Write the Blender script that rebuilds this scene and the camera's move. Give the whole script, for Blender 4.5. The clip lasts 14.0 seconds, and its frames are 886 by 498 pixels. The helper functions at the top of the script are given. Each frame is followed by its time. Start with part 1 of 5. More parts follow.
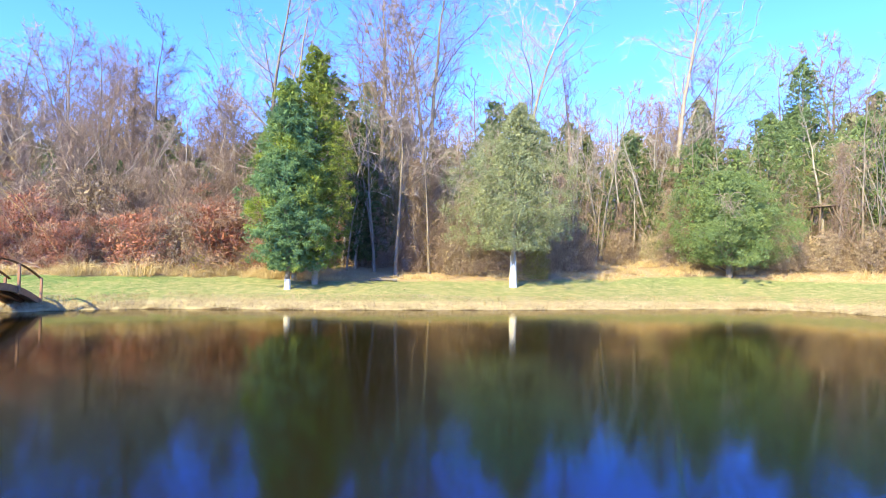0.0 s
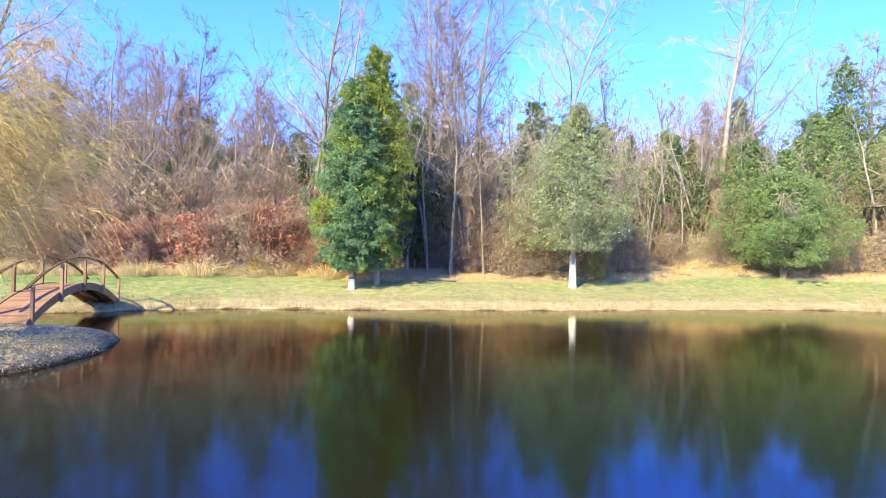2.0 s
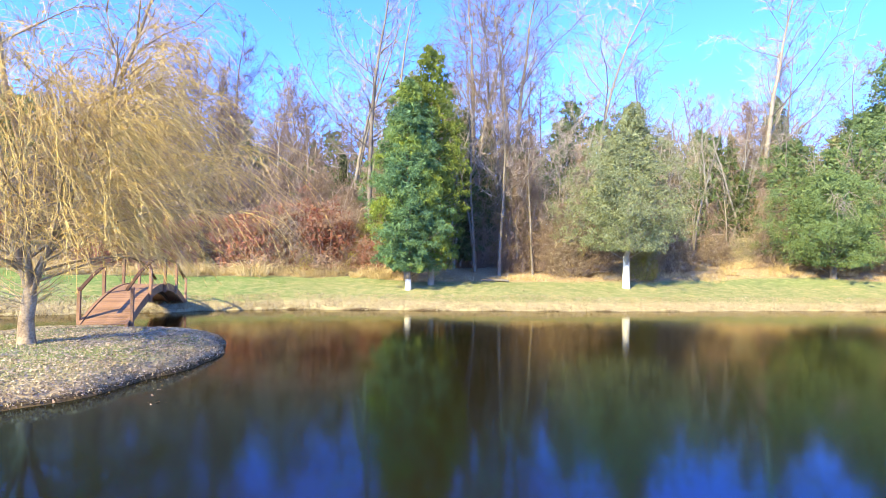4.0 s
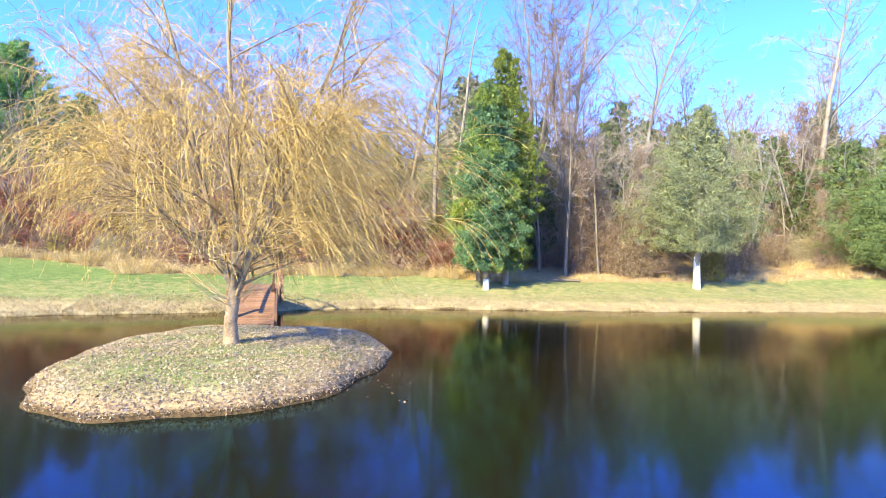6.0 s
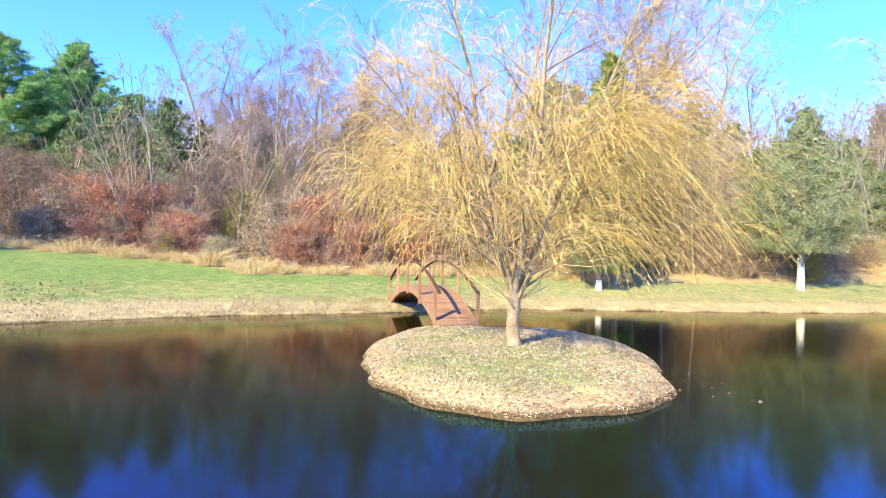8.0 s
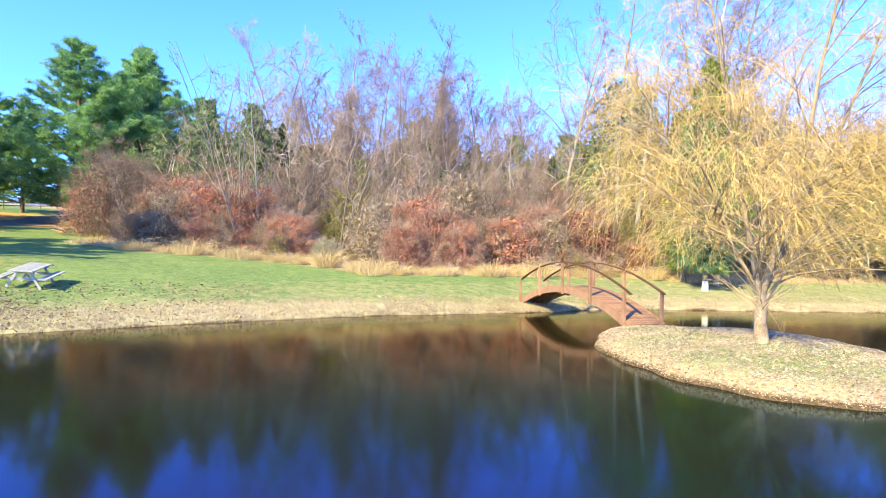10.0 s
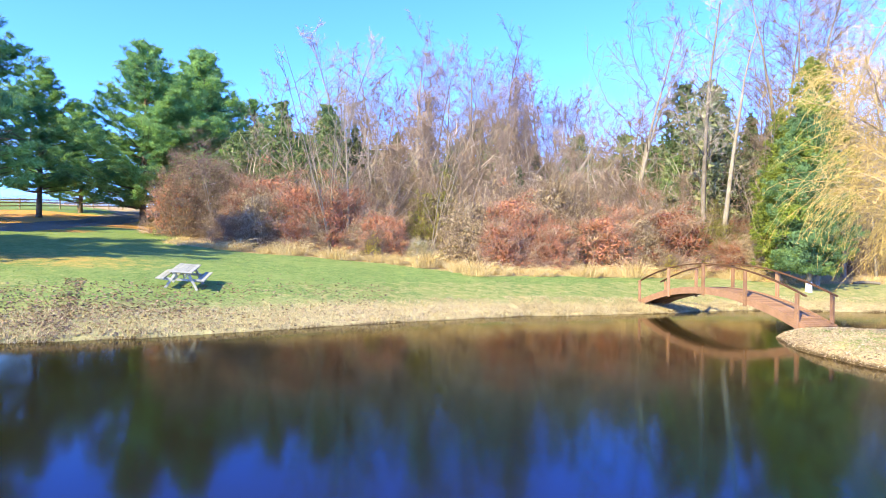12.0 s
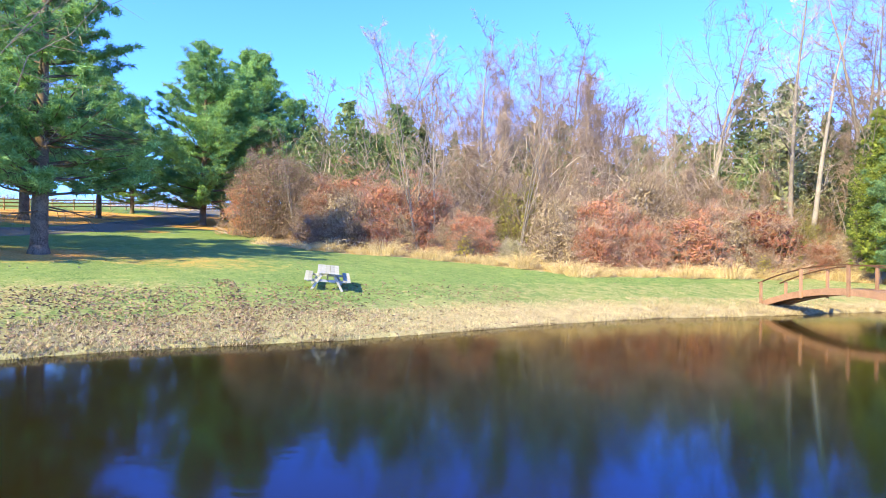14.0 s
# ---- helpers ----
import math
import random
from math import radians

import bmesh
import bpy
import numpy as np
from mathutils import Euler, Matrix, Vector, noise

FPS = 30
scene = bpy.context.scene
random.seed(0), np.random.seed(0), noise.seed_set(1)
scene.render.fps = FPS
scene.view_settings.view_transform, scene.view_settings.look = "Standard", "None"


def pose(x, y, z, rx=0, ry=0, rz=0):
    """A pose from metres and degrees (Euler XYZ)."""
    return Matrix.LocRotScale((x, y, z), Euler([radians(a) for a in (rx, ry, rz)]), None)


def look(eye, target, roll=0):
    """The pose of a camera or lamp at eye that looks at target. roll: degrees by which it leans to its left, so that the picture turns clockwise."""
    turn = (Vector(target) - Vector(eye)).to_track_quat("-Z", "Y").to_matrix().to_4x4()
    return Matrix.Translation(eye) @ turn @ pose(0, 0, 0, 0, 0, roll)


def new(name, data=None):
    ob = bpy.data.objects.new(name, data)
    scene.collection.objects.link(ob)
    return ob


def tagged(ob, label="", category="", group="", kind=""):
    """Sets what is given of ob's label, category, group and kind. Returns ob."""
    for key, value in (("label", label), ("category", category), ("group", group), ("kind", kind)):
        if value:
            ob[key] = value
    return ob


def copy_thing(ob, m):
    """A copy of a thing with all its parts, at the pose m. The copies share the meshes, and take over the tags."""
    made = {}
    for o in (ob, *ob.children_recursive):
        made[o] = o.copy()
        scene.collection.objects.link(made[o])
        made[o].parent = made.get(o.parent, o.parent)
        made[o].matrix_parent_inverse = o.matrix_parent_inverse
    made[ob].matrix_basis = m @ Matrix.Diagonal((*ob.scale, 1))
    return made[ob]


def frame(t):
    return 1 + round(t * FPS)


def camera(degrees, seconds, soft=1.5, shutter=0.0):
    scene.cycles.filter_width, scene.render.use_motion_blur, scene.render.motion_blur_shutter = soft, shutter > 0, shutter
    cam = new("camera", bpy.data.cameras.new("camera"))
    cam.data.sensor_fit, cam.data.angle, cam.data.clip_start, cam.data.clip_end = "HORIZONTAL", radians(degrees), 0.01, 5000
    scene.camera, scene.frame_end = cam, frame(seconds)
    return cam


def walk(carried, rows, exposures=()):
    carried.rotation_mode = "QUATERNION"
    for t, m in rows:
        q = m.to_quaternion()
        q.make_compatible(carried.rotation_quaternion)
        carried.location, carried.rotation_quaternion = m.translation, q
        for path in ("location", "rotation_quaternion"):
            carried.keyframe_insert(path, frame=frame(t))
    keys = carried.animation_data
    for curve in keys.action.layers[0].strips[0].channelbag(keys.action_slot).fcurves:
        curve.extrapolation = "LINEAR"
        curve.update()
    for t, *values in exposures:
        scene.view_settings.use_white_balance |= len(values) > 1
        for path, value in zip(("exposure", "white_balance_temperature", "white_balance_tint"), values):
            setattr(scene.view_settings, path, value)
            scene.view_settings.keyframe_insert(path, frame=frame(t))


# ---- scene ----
cam = camera(76.0, 14.0, soft=0.6)
PATH = [
    (0, (-1.139, 2.141, 2.485), (-1.300, 4.134, 2.532), 0.69),
    (0.5, (-1.934, 1.984, 2.469), (-2.100, 3.976, 2.517), 0.71),
    (1, (-2.824, 1.869, 2.453), (-2.995, 3.861, 2.500), 0.73),
    (1.5, (-3.736, 1.812, 2.436), (-3.910, 3.804, 2.484), 0.73),
    (2, (-4.612, 1.861, 2.422), (-4.787, 3.853, 2.471), 0.72),
    (2.5, (-5.397, 2.003, 2.415), (-5.571, 3.995, 2.464), 0.71),
    (3, (-6.134, 2.044, 2.416), (-6.308, 4.036, 2.465), 0.71),
    (3.2, (-6.411, 2.008, 2.423), (-6.587, 3.999, 2.471), 0.72),
    (5.3, (-10.073, 1.063, 2.542), (-10.283, 3.051, 2.581), 0.94),
    (5.5, (-10.469, 0.966, 2.553), (-10.682, 2.955, 2.590), 0.95),
    (6, (-11.658, 0.712, 2.576), (-11.876, 2.700, 2.611), 0.98),
    (6.5, (-13.048, 0.416, 2.591), (-13.269, 2.403, 2.624), 1.00),
    (7, (-14.637, 0.109, 2.594), (-14.862, 2.096, 2.625), 1.02),
    (7.5, (-16.326, -0.180, 2.588), (-16.555, 1.807, 2.619), 1.04),
    (8, (-18.083, -0.469, 2.586), (-18.315, 1.517, 2.617), 1.02),
    (8.5, (-19.786, -0.903, 2.590), (-20.021, 1.083, 2.620), 0.96),
    (8.7, (-20.420, -1.088, 2.590), (-20.657, 0.897, 2.620), 0.95),
    (10.8, (-26.494, -2.800, 2.582), (-26.762, -0.818, 2.610), 1.03),
    (11, (-27.062, -2.911, 2.580), (-27.333, -0.930, 2.607), 1.04),
    (11.5, (-28.486, -3.074, 2.578), (-28.765, -1.093, 2.604), 1.05),
    (12, (-29.891, -3.197, 2.580), (-30.177, -1.218, 2.606), 1.02),
    (12.5, (-31.319, -3.286, 2.576), (-31.612, -1.308, 2.601), 1.02),
    (13, (-32.689, -3.460, 2.561), (-32.987, -1.482, 2.585), 1.03),
    (13.5, (-34.086, -3.595, 2.540), (-34.391, -1.618, 2.564), 1.02),
    (14, (-35.510, -3.735, 2.517), (-35.821, -1.759, 2.543), 1.02),
]
walk(cam, [(t, look(eye, target, roll)) for t, eye, target, roll in PATH])

# ---- world, sun and exposure ----
SUN_AZ, SUN_EL = radians(29.0), radians(33.0)      # shadows run SUN_AZ to the right of +y
world = bpy.data.worlds.new("world")
scene.world = world
world.use_nodes = True
wn = world.node_tree.nodes
sky = wn.new("ShaderNodeTexSky")
sky.sky_type, sky.sun_disc = "NISHITA", False
sky.sun_elevation, sky.sun_rotation = SUN_EL, math.pi + SUN_AZ
sky.air_density, sky.dust_density, sky.ozone_density = 1.0, 0.1, 2.0
deep = wn.new("ShaderNodeMix")
deep.data_type, deep.blend_type = "RGBA", "MULTIPLY"
deep.inputs["Factor"].default_value = 1.0
way_up, up_parts, height_ramp, tint = wn.new("ShaderNodeTexCoord"), wn.new("ShaderNodeSeparateXYZ"), wn.new("ShaderNodeMapRange"), wn.new("ShaderNodeMix")
height_ramp.inputs["From Min"].default_value, height_ramp.inputs["From Max"].default_value = 0.40, 0.75
height_ramp.interpolation_type = "SMOOTHSTEP"
tint.data_type = "RGBA"
tint.inputs["A"].default_value, tint.inputs["B"].default_value = (0.80, 1.56, 3.6, 1), (0.88, 1.24, 1.35, 1)
world.node_tree.links.new(way_up.outputs["Generated"], up_parts.inputs[0])
world.node_tree.links.new(up_parts.outputs["Z"], height_ramp.inputs["Value"])
world.node_tree.links.new(height_ramp.outputs["Result"], tint.inputs["Factor"])
world.node_tree.links.new(tint.outputs["Result"], deep.inputs["B"])
world.node_tree.links.new(sky.outputs[0], deep.inputs["A"])
world.node_tree.links.new(deep.outputs["Result"], wn["Background"].inputs[0])
wn["Background"].inputs[1].default_value = 0.132
sun = new("sun", bpy.data.lights.new("sun", "SUN"))
sun.data.energy, sun.data.angle, sun.data.color = 8.4, radians(0.6), (1.0, 0.82, 0.35)
sun_way = Vector((math.sin(SUN_AZ) * math.cos(SUN_EL), math.cos(SUN_AZ) * math.cos(SUN_EL), -math.sin(SUN_EL)))
sun.matrix_world = Matrix.Translation((0, -60, 60)) @ sun_way.to_track_quat("-Z", "Y").to_matrix().to_4x4()
scene.view_settings.exposure = 0.65


# ---- materials ----
def material(name, dark, light, scale=6.0, rough=0.8, bump=0.0, fine=40.0, island=0.0, per_object=0.0, metal=0.0,
             third=None, third_scale=1.0, spec=0.3, translucent=0.0, coords="Object"):
    """Two colours mixed by coarse and fine noise, with optional third colour in patches and variation by piece."""
    m = bpy.data.materials.new(name)
    m.use_nodes = True
    n, l = m.node_tree.nodes, m.node_tree.links
    b = n["Principled BSDF"]
    b.inputs["Roughness"].default_value, b.inputs["Metallic"].default_value = rough, metal
    b.inputs["Specular IOR Level"].default_value = spec
    co = n.new("ShaderNodeTexCoord")
    n1, n2 = n.new("ShaderNodeTexNoise"), n.new("ShaderNodeTexNoise")
    n1.inputs["Scale"].default_value, n2.inputs["Scale"].default_value = scale, fine
    n1.inputs["Detail"].default_value, n2.inputs["Detail"].default_value = 4, 3
    l.new(co.outputs[coords], n1.inputs["Vector"]), l.new(co.outputs[coords], n2.inputs["Vector"])
    mean = n.new("ShaderNodeMath")
    mean.operation = "ADD"
    l.new(n1.outputs["Fac"], mean.inputs[0]), l.new(n2.outputs["Fac"], mean.inputs[1])
    fac = mean.outputs[0]

    def shifted(fac, source, amount):
        a = n.new("ShaderNodeMath")
        a.operation = "MULTIPLY_ADD"
        l.new(source, a.inputs[0])
        a.inputs[1].default_value = amount
        l.new(fac, a.inputs[2])
        return a.outputs[0]
    if island:
        fac = shifted(fac, n.new("ShaderNodeNewGeometry").outputs["Random Per Island"], island)
    if per_object:
        fac = shifted(fac, n.new("ShaderNodeObjectInfo").outputs["Random"], per_object)
    rng = n.new("ShaderNodeMapRange")
    spread = (island + per_object) / 2
    rng.inputs["From Min"].default_value, rng.inputs["From Max"].default_value = 0.72 + spread * 0.5, 1.28 + spread * 1.5
    l.new(fac, rng.inputs["Value"])
    mix = n.new("ShaderNodeMix")
    mix.data_type = "RGBA"
    mix.inputs["A"].default_value, mix.inputs["B"].default_value = (*dark, 1), (*light, 1)
    l.new(rng.outputs["Result"], mix.inputs["Factor"])
    out = mix.outputs["Result"]
    if third:
        n3, r3, m3 = n.new("ShaderNodeTexNoise"), n.new("ShaderNodeMapRange"), n.new("ShaderNodeMix")
        n3.inputs["Scale"].default_value = third_scale
        l.new(co.outputs[coords], n3.inputs["Vector"])
        r3.inputs["From Min"].default_value, r3.inputs["From Max"].default_value = 0.5, 0.64
        l.new(n3.outputs["Fac"], r3.inputs["Value"])
        m3.data_type = "RGBA"
        l.new(r3.outputs["Result"], m3.inputs["Factor"])
        l.new(out, m3.inputs["A"])
        m3.inputs["B"].default_value = (*third, 1)
        out = m3.outputs["Result"]
    l.new(out, b.inputs["Base Color"])
    if bump:
        bp = n.new("ShaderNodeBump")
        bp.inputs["Strength"].default_value, bp.inputs["Distance"].default_value = bump, 0.02
        l.new(n2.outputs["Fac"], bp.inputs["Height"])
        l.new(bp.outputs["Normal"], b.inputs["Normal"])
    if translucent:
        tr, ms = n.new("ShaderNodeBsdfTranslucent"), n.new("ShaderNodeMixShader")
        ms.inputs[0].default_value = translucent
        l.new(out, tr.inputs["Color"])
        l.new(b.outputs[0], ms.inputs[1]), l.new(tr.outputs[0], ms.inputs[2])
        l.new(ms.outputs[0], n["Material Output"].inputs["Surface"])
    return m


BARK = material("bark", (0.12, 0.10, 0.095), (0.36, 0.33, 0.31), 2.0, 0.9, 0.5, 25, per_object=0.5)
PINE_BARK = material("pine_bark", (0.055, 0.042, 0.036), (0.24, 0.185, 0.15), 2.5, 0.9, 0.6, 18)
BARK_PALE = material("pale_bark", (0.14, 0.127, 0.12), (0.43, 0.41, 0.39), 2.0, 0.85, 0.4, 18, per_object=0.3)
TWIG = material("twigs", (0.085, 0.06, 0.05), (0.36, 0.28, 0.24), 1.0, 0.9, 0, 10, island=0.5, per_object=0.6)
VINE = material("grey_vines", (0.13, 0.09, 0.078), (0.42, 0.33, 0.29), 0.5, 0.9, 0, 6, island=0.8, per_object=0.4)
TWIG_PALE = material("pale_twigs", (0.30, 0.25, 0.23), (0.58, 0.50, 0.46), 1.0, 0.9, 0, 10, island=0.4, per_object=0.4)
TWIG_RED = material("reddish_twigs", (0.17, 0.115, 0.105), (0.46, 0.35, 0.31), 1.0, 0.9, 0, 10, island=0.4)
CEDAR_DARK = material("cedar_foliage", (0.035, 0.085, 0.045), (0.22, 0.38, 0.19), 1.5, 0.75, 0, 4.5, island=0.3, translucent=0.1,
                      third=(0.28, 0.35, 0.06), third_scale=0.42)
# dark cedar green, with the shade inside the woods put into the colour
CEDAR_SHADE = material("shaded_deep_green_cedar_foliage", (0.035, 0.06, 0.025), (0.20, 0.26, 0.125), 0.6, 0.8, 0, 5, island=0.5, per_object=0.5, translucent=0.15)
CEDAR_YELLOW = material("olive_cedar_foliage", (0.06, 0.10, 0.018), (0.31, 0.38, 0.085), 1.5, 0.75, 0, 4.5, island=0.3, translucent=0.15)
CEDAR_GREY = material("grey_cedar_foliage", (0.08, 0.105, 0.05), (0.42, 0.47, 0.29), 1.5, 0.8, 0, 4.5, island=0.25, translucent=0.15)
CEDAR_GREEN = material("green_cedar_foliage", (0.05, 0.09, 0.035), (0.27, 0.37, 0.17), 1.4, 0.75, 0, 4.5, island=0.3, per_object=0.3,
                       translucent=0.12, third=(0.15, 0.23, 0.10), third_scale=0.5)
PINE = material("pine_needles", (0.10, 0.24, 0.075), (0.44, 0.68, 0.27), 0.5, 0.7, 0, 4, island=0.5, per_object=0.2, translucent=0.35,
                third=(0.13, 0.29, 0.15), third_scale=0.35)
WILLOW = material("willow_strands", (0.42, 0.29, 0.10), (0.84, 0.66, 0.29), 0.8, 0.8, 0, 6, island=0.5, translucent=0.2)
WILLOW_TWIG = material("willow_twigs", (0.34, 0.24, 0.13), (0.72, 0.56, 0.36), 0.8, 0.85, 0, 6, island=0.5)
WILLOW_BARK = material("willow_bark", (0.20, 0.145, 0.10), (0.46, 0.365, 0.27), 3.0, 0.9, 0.5, 22)
WHITE_WRAP = material("white_trunk_wrap", (0.70, 0.70, 0.70), (0.86, 0.86, 0.85), 3.0, 0.6, 0.15, 20)
PAINT_WHITE = material("weathered_white_paint", (0.24, 0.255, 0.29), (0.47, 0.48, 0.52), 4.0, 0.6, 0.2, 30, per_object=0.3)
BRIDGE_WOOD = material("red_brown_stained_wood", (0.20, 0.115, 0.082), (0.37, 0.22, 0.16), 3.0, 0.65, 0.25, 35, per_object=0.5)
BRIDGE_DARK = material("dark_stained_wood", (0.08, 0.04, 0.025), (0.17, 0.085, 0.05), 3.0, 0.65, 0.25, 35, per_object=0.5)
FENCE_WOOD = material("fence_wood", (0.22, 0.16, 0.10), (0.42, 0.33, 0.23), 2.0, 0.8, 0.2, 20, per_object=0.4)
STRAW = material("straw_grass", (0.40, 0.30, 0.16), (0.78, 0.65, 0.42), 0.7, 0.9, 0, 5, island=0.6, translucent=0.15)
STRAW_PALE = material("pale_dry_grass", (0.22, 0.175, 0.12), (0.55, 0.48, 0.35), 0.7, 0.9, 0, 5, island=0.6, translucent=0.1)
GRASS = material("green_grass", (0.05, 0.12, 0.035), (0.16, 0.28, 0.10), 0.5, 0.85, 0, 5, island=0.6, translucent=0.15)
DRY_LEAF = material("fallen_leaves", (0.27, 0.21, 0.175), (0.56, 0.48, 0.41), 1.0, 0.85, 0, 8, island=0.9)
BROWN_LEAF = material("brown_fallen_leaves", (0.09, 0.06, 0.05), (0.36, 0.26, 0.21), 1.0, 0.85, 0, 8, island=0.9)
BUSH_RED = material("russet_bush_leaves", (0.18, 0.06, 0.045), (0.57, 0.27, 0.20), 1.7, 0.85, 0, 4.5, island=0.35, per_object=0.6, translucent=0.1,
                    third=(0.43, 0.31, 0.24), third_scale=1.1)
BUSH_BROWN = material("brown_bush_leaves", (0.10, 0.07, 0.06), (0.40, 0.31, 0.27), 1.7, 0.85, 0, 4.5, island=0.35, per_object=0.3, translucent=0.1)
BUSH_GREEN = material("green_bush_leaves", (0.10, 0.16, 0.06), (0.42, 0.52, 0.27), 1.7, 0.85, 0, 4.5, island=0.35, per_object=0.3, translucent=0.2)
BUSH_TAN = material("tan_bush_leaves", (0.20, 0.15, 0.115), (0.53, 0.44, 0.35), 1.7, 0.85, 0, 4.5, island=0.35, per_object=0.4, translucent=0.1)
BUSH_OLIVE = material("olive_bush_leaves", (0.09, 0.10, 0.03), (0.34, 0.33, 0.10), 1.7, 0.85, 0, 4.5, island=0.35, per_object=0.3, translucent=0.15)
BUSH_YELLOW = material("yellow_bush_leaves", (0.40, 0.36, 0.05), (0.72, 0.66, 0.12), 0.6, 0.85, 0, 6, island=0.7, translucent=0.15)
BUSH_PALE = material("pale_seed_heads", (0.26, 0.25, 0.14), (0.50, 0.48, 0.32), 0.6, 0.85, 0, 6, island=0.7, translucent=0.1)


def ground_material():
    """Lawn, dry grass, leaf litter, needles and asphalt, laid by the sheet's own attributes and broken up by noise."""
    m = bpy.data.materials.new("lawn_and_leaf_litter")
    m.use_nodes = True
    n, l = m.node_tree.nodes, m.node_tree.links
    b = n["Principled BSDF"]
    b.inputs["Roughness"].default_value, b.inputs["Specular IOR Level"].default_value = 0.9, 0.15
    co = n.new("ShaderNodeTexCoord")

    def noise_at(scale, detail=4.0):
        t = n.new("ShaderNodeTexNoise")
        t.inputs["Scale"].default_value, t.inputs["Detail"].default_value = scale, detail
        l.new(co.outputs["Object"], t.inputs["Vector"])
        return t.outputs["Fac"]

    def ramp(fac, lo, hi):
        r = n.new("ShaderNodeMapRange")
        r.inputs["From Min"].default_value, r.inputs["From Max"].default_value = lo, hi
        l.new(fac, r.inputs["Value"])
        return r.outputs["Result"]

    def mixed(fac, a, bb):
        x = n.new("ShaderNodeMix")
        x.data_type = "RGBA"
        l.new(fac, x.inputs["Factor"])
        for key, v in (("A", a), ("B", bb)):
            if isinstance(v, tuple):
                x.inputs[key].default_value = (*v, 1)
            else:
                l.new(v, x.inputs[key])
        return x.outputs["Result"]

    def attribute_mask(name, noise_out, soft=0.35):
        a = n.new("ShaderNodeAttribute")
        a.attribute_name = name
        s = n.new("ShaderNodeMath")
        s.operation = "ADD"
        l.new(a.outputs["Fac"], s.inputs[0])
        l.new(noise_out, s.inputs[1])
        return ramp(s.outputs[0], 1.0 - soft, 1.0 + soft)
    coarse, mid, fine, speck = noise_at(0.35), noise_at(2.2), noise_at(11.0), noise_at(38.0, 2.0)
    green = mixed(ramp(fine, 0.3, 0.7), (0.045, 0.125, 0.034), (0.145, 0.26, 0.082))
    green = mixed(ramp(mid, 0.35, 1.05), green, (0.17, 0.30, 0.095))
    green = mixed(ramp(coarse, 0.48, 0.95), green, (0.22, 0.30, 0.105))
    straw = mixed(ramp(speck, 0.3, 0.7), (0.22, 0.175, 0.12), (0.50, 0.43, 0.32))
    straw = mixed(ramp(mid, 0.45, 0.75), straw, (0.52, 0.48, 0.31))
    litter = mixed(ramp(fine, 0.3, 0.7), (0.20, 0.13, 0.085), (0.58, 0.46, 0.33))
    needles = mixed(ramp(fine, 0.3, 0.7), (0.42, 0.20, 0.06), (0.66, 0.38, 0.15))
    mud = mixed(ramp(fine, 0.3, 0.7), (0.045, 0.032, 0.02), (0.14, 0.10, 0.06))
    asphalt = mixed(ramp(speck, 0.3, 0.7), (0.10, 0.10, 0.11), (0.20, 0.19, 0.20))
    c = mixed(attribute_mask("straw", fine, 0.75), green, straw)
    c = mixed(attribute_mask("litter", mid), c, litter)
    c = mixed(attribute_mask("needles", mid), c, needles)
    c = mixed(attribute_mask("mud", fine, 0.2), c, mud)
    c = mixed(attribute_mask("asphalt", coarse, 0.12), c, asphalt)
    l.new(c, b.inputs["Base Color"])
    bp = n.new("ShaderNodeBump")
    bp.inputs["Strength"].default_value, bp.inputs["Distance"].default_value = 0.7, 0.05
    l.new(fine, bp.inputs["Height"])
    l.new(bp.outputs["Normal"], b.inputs["Normal"])
    return m


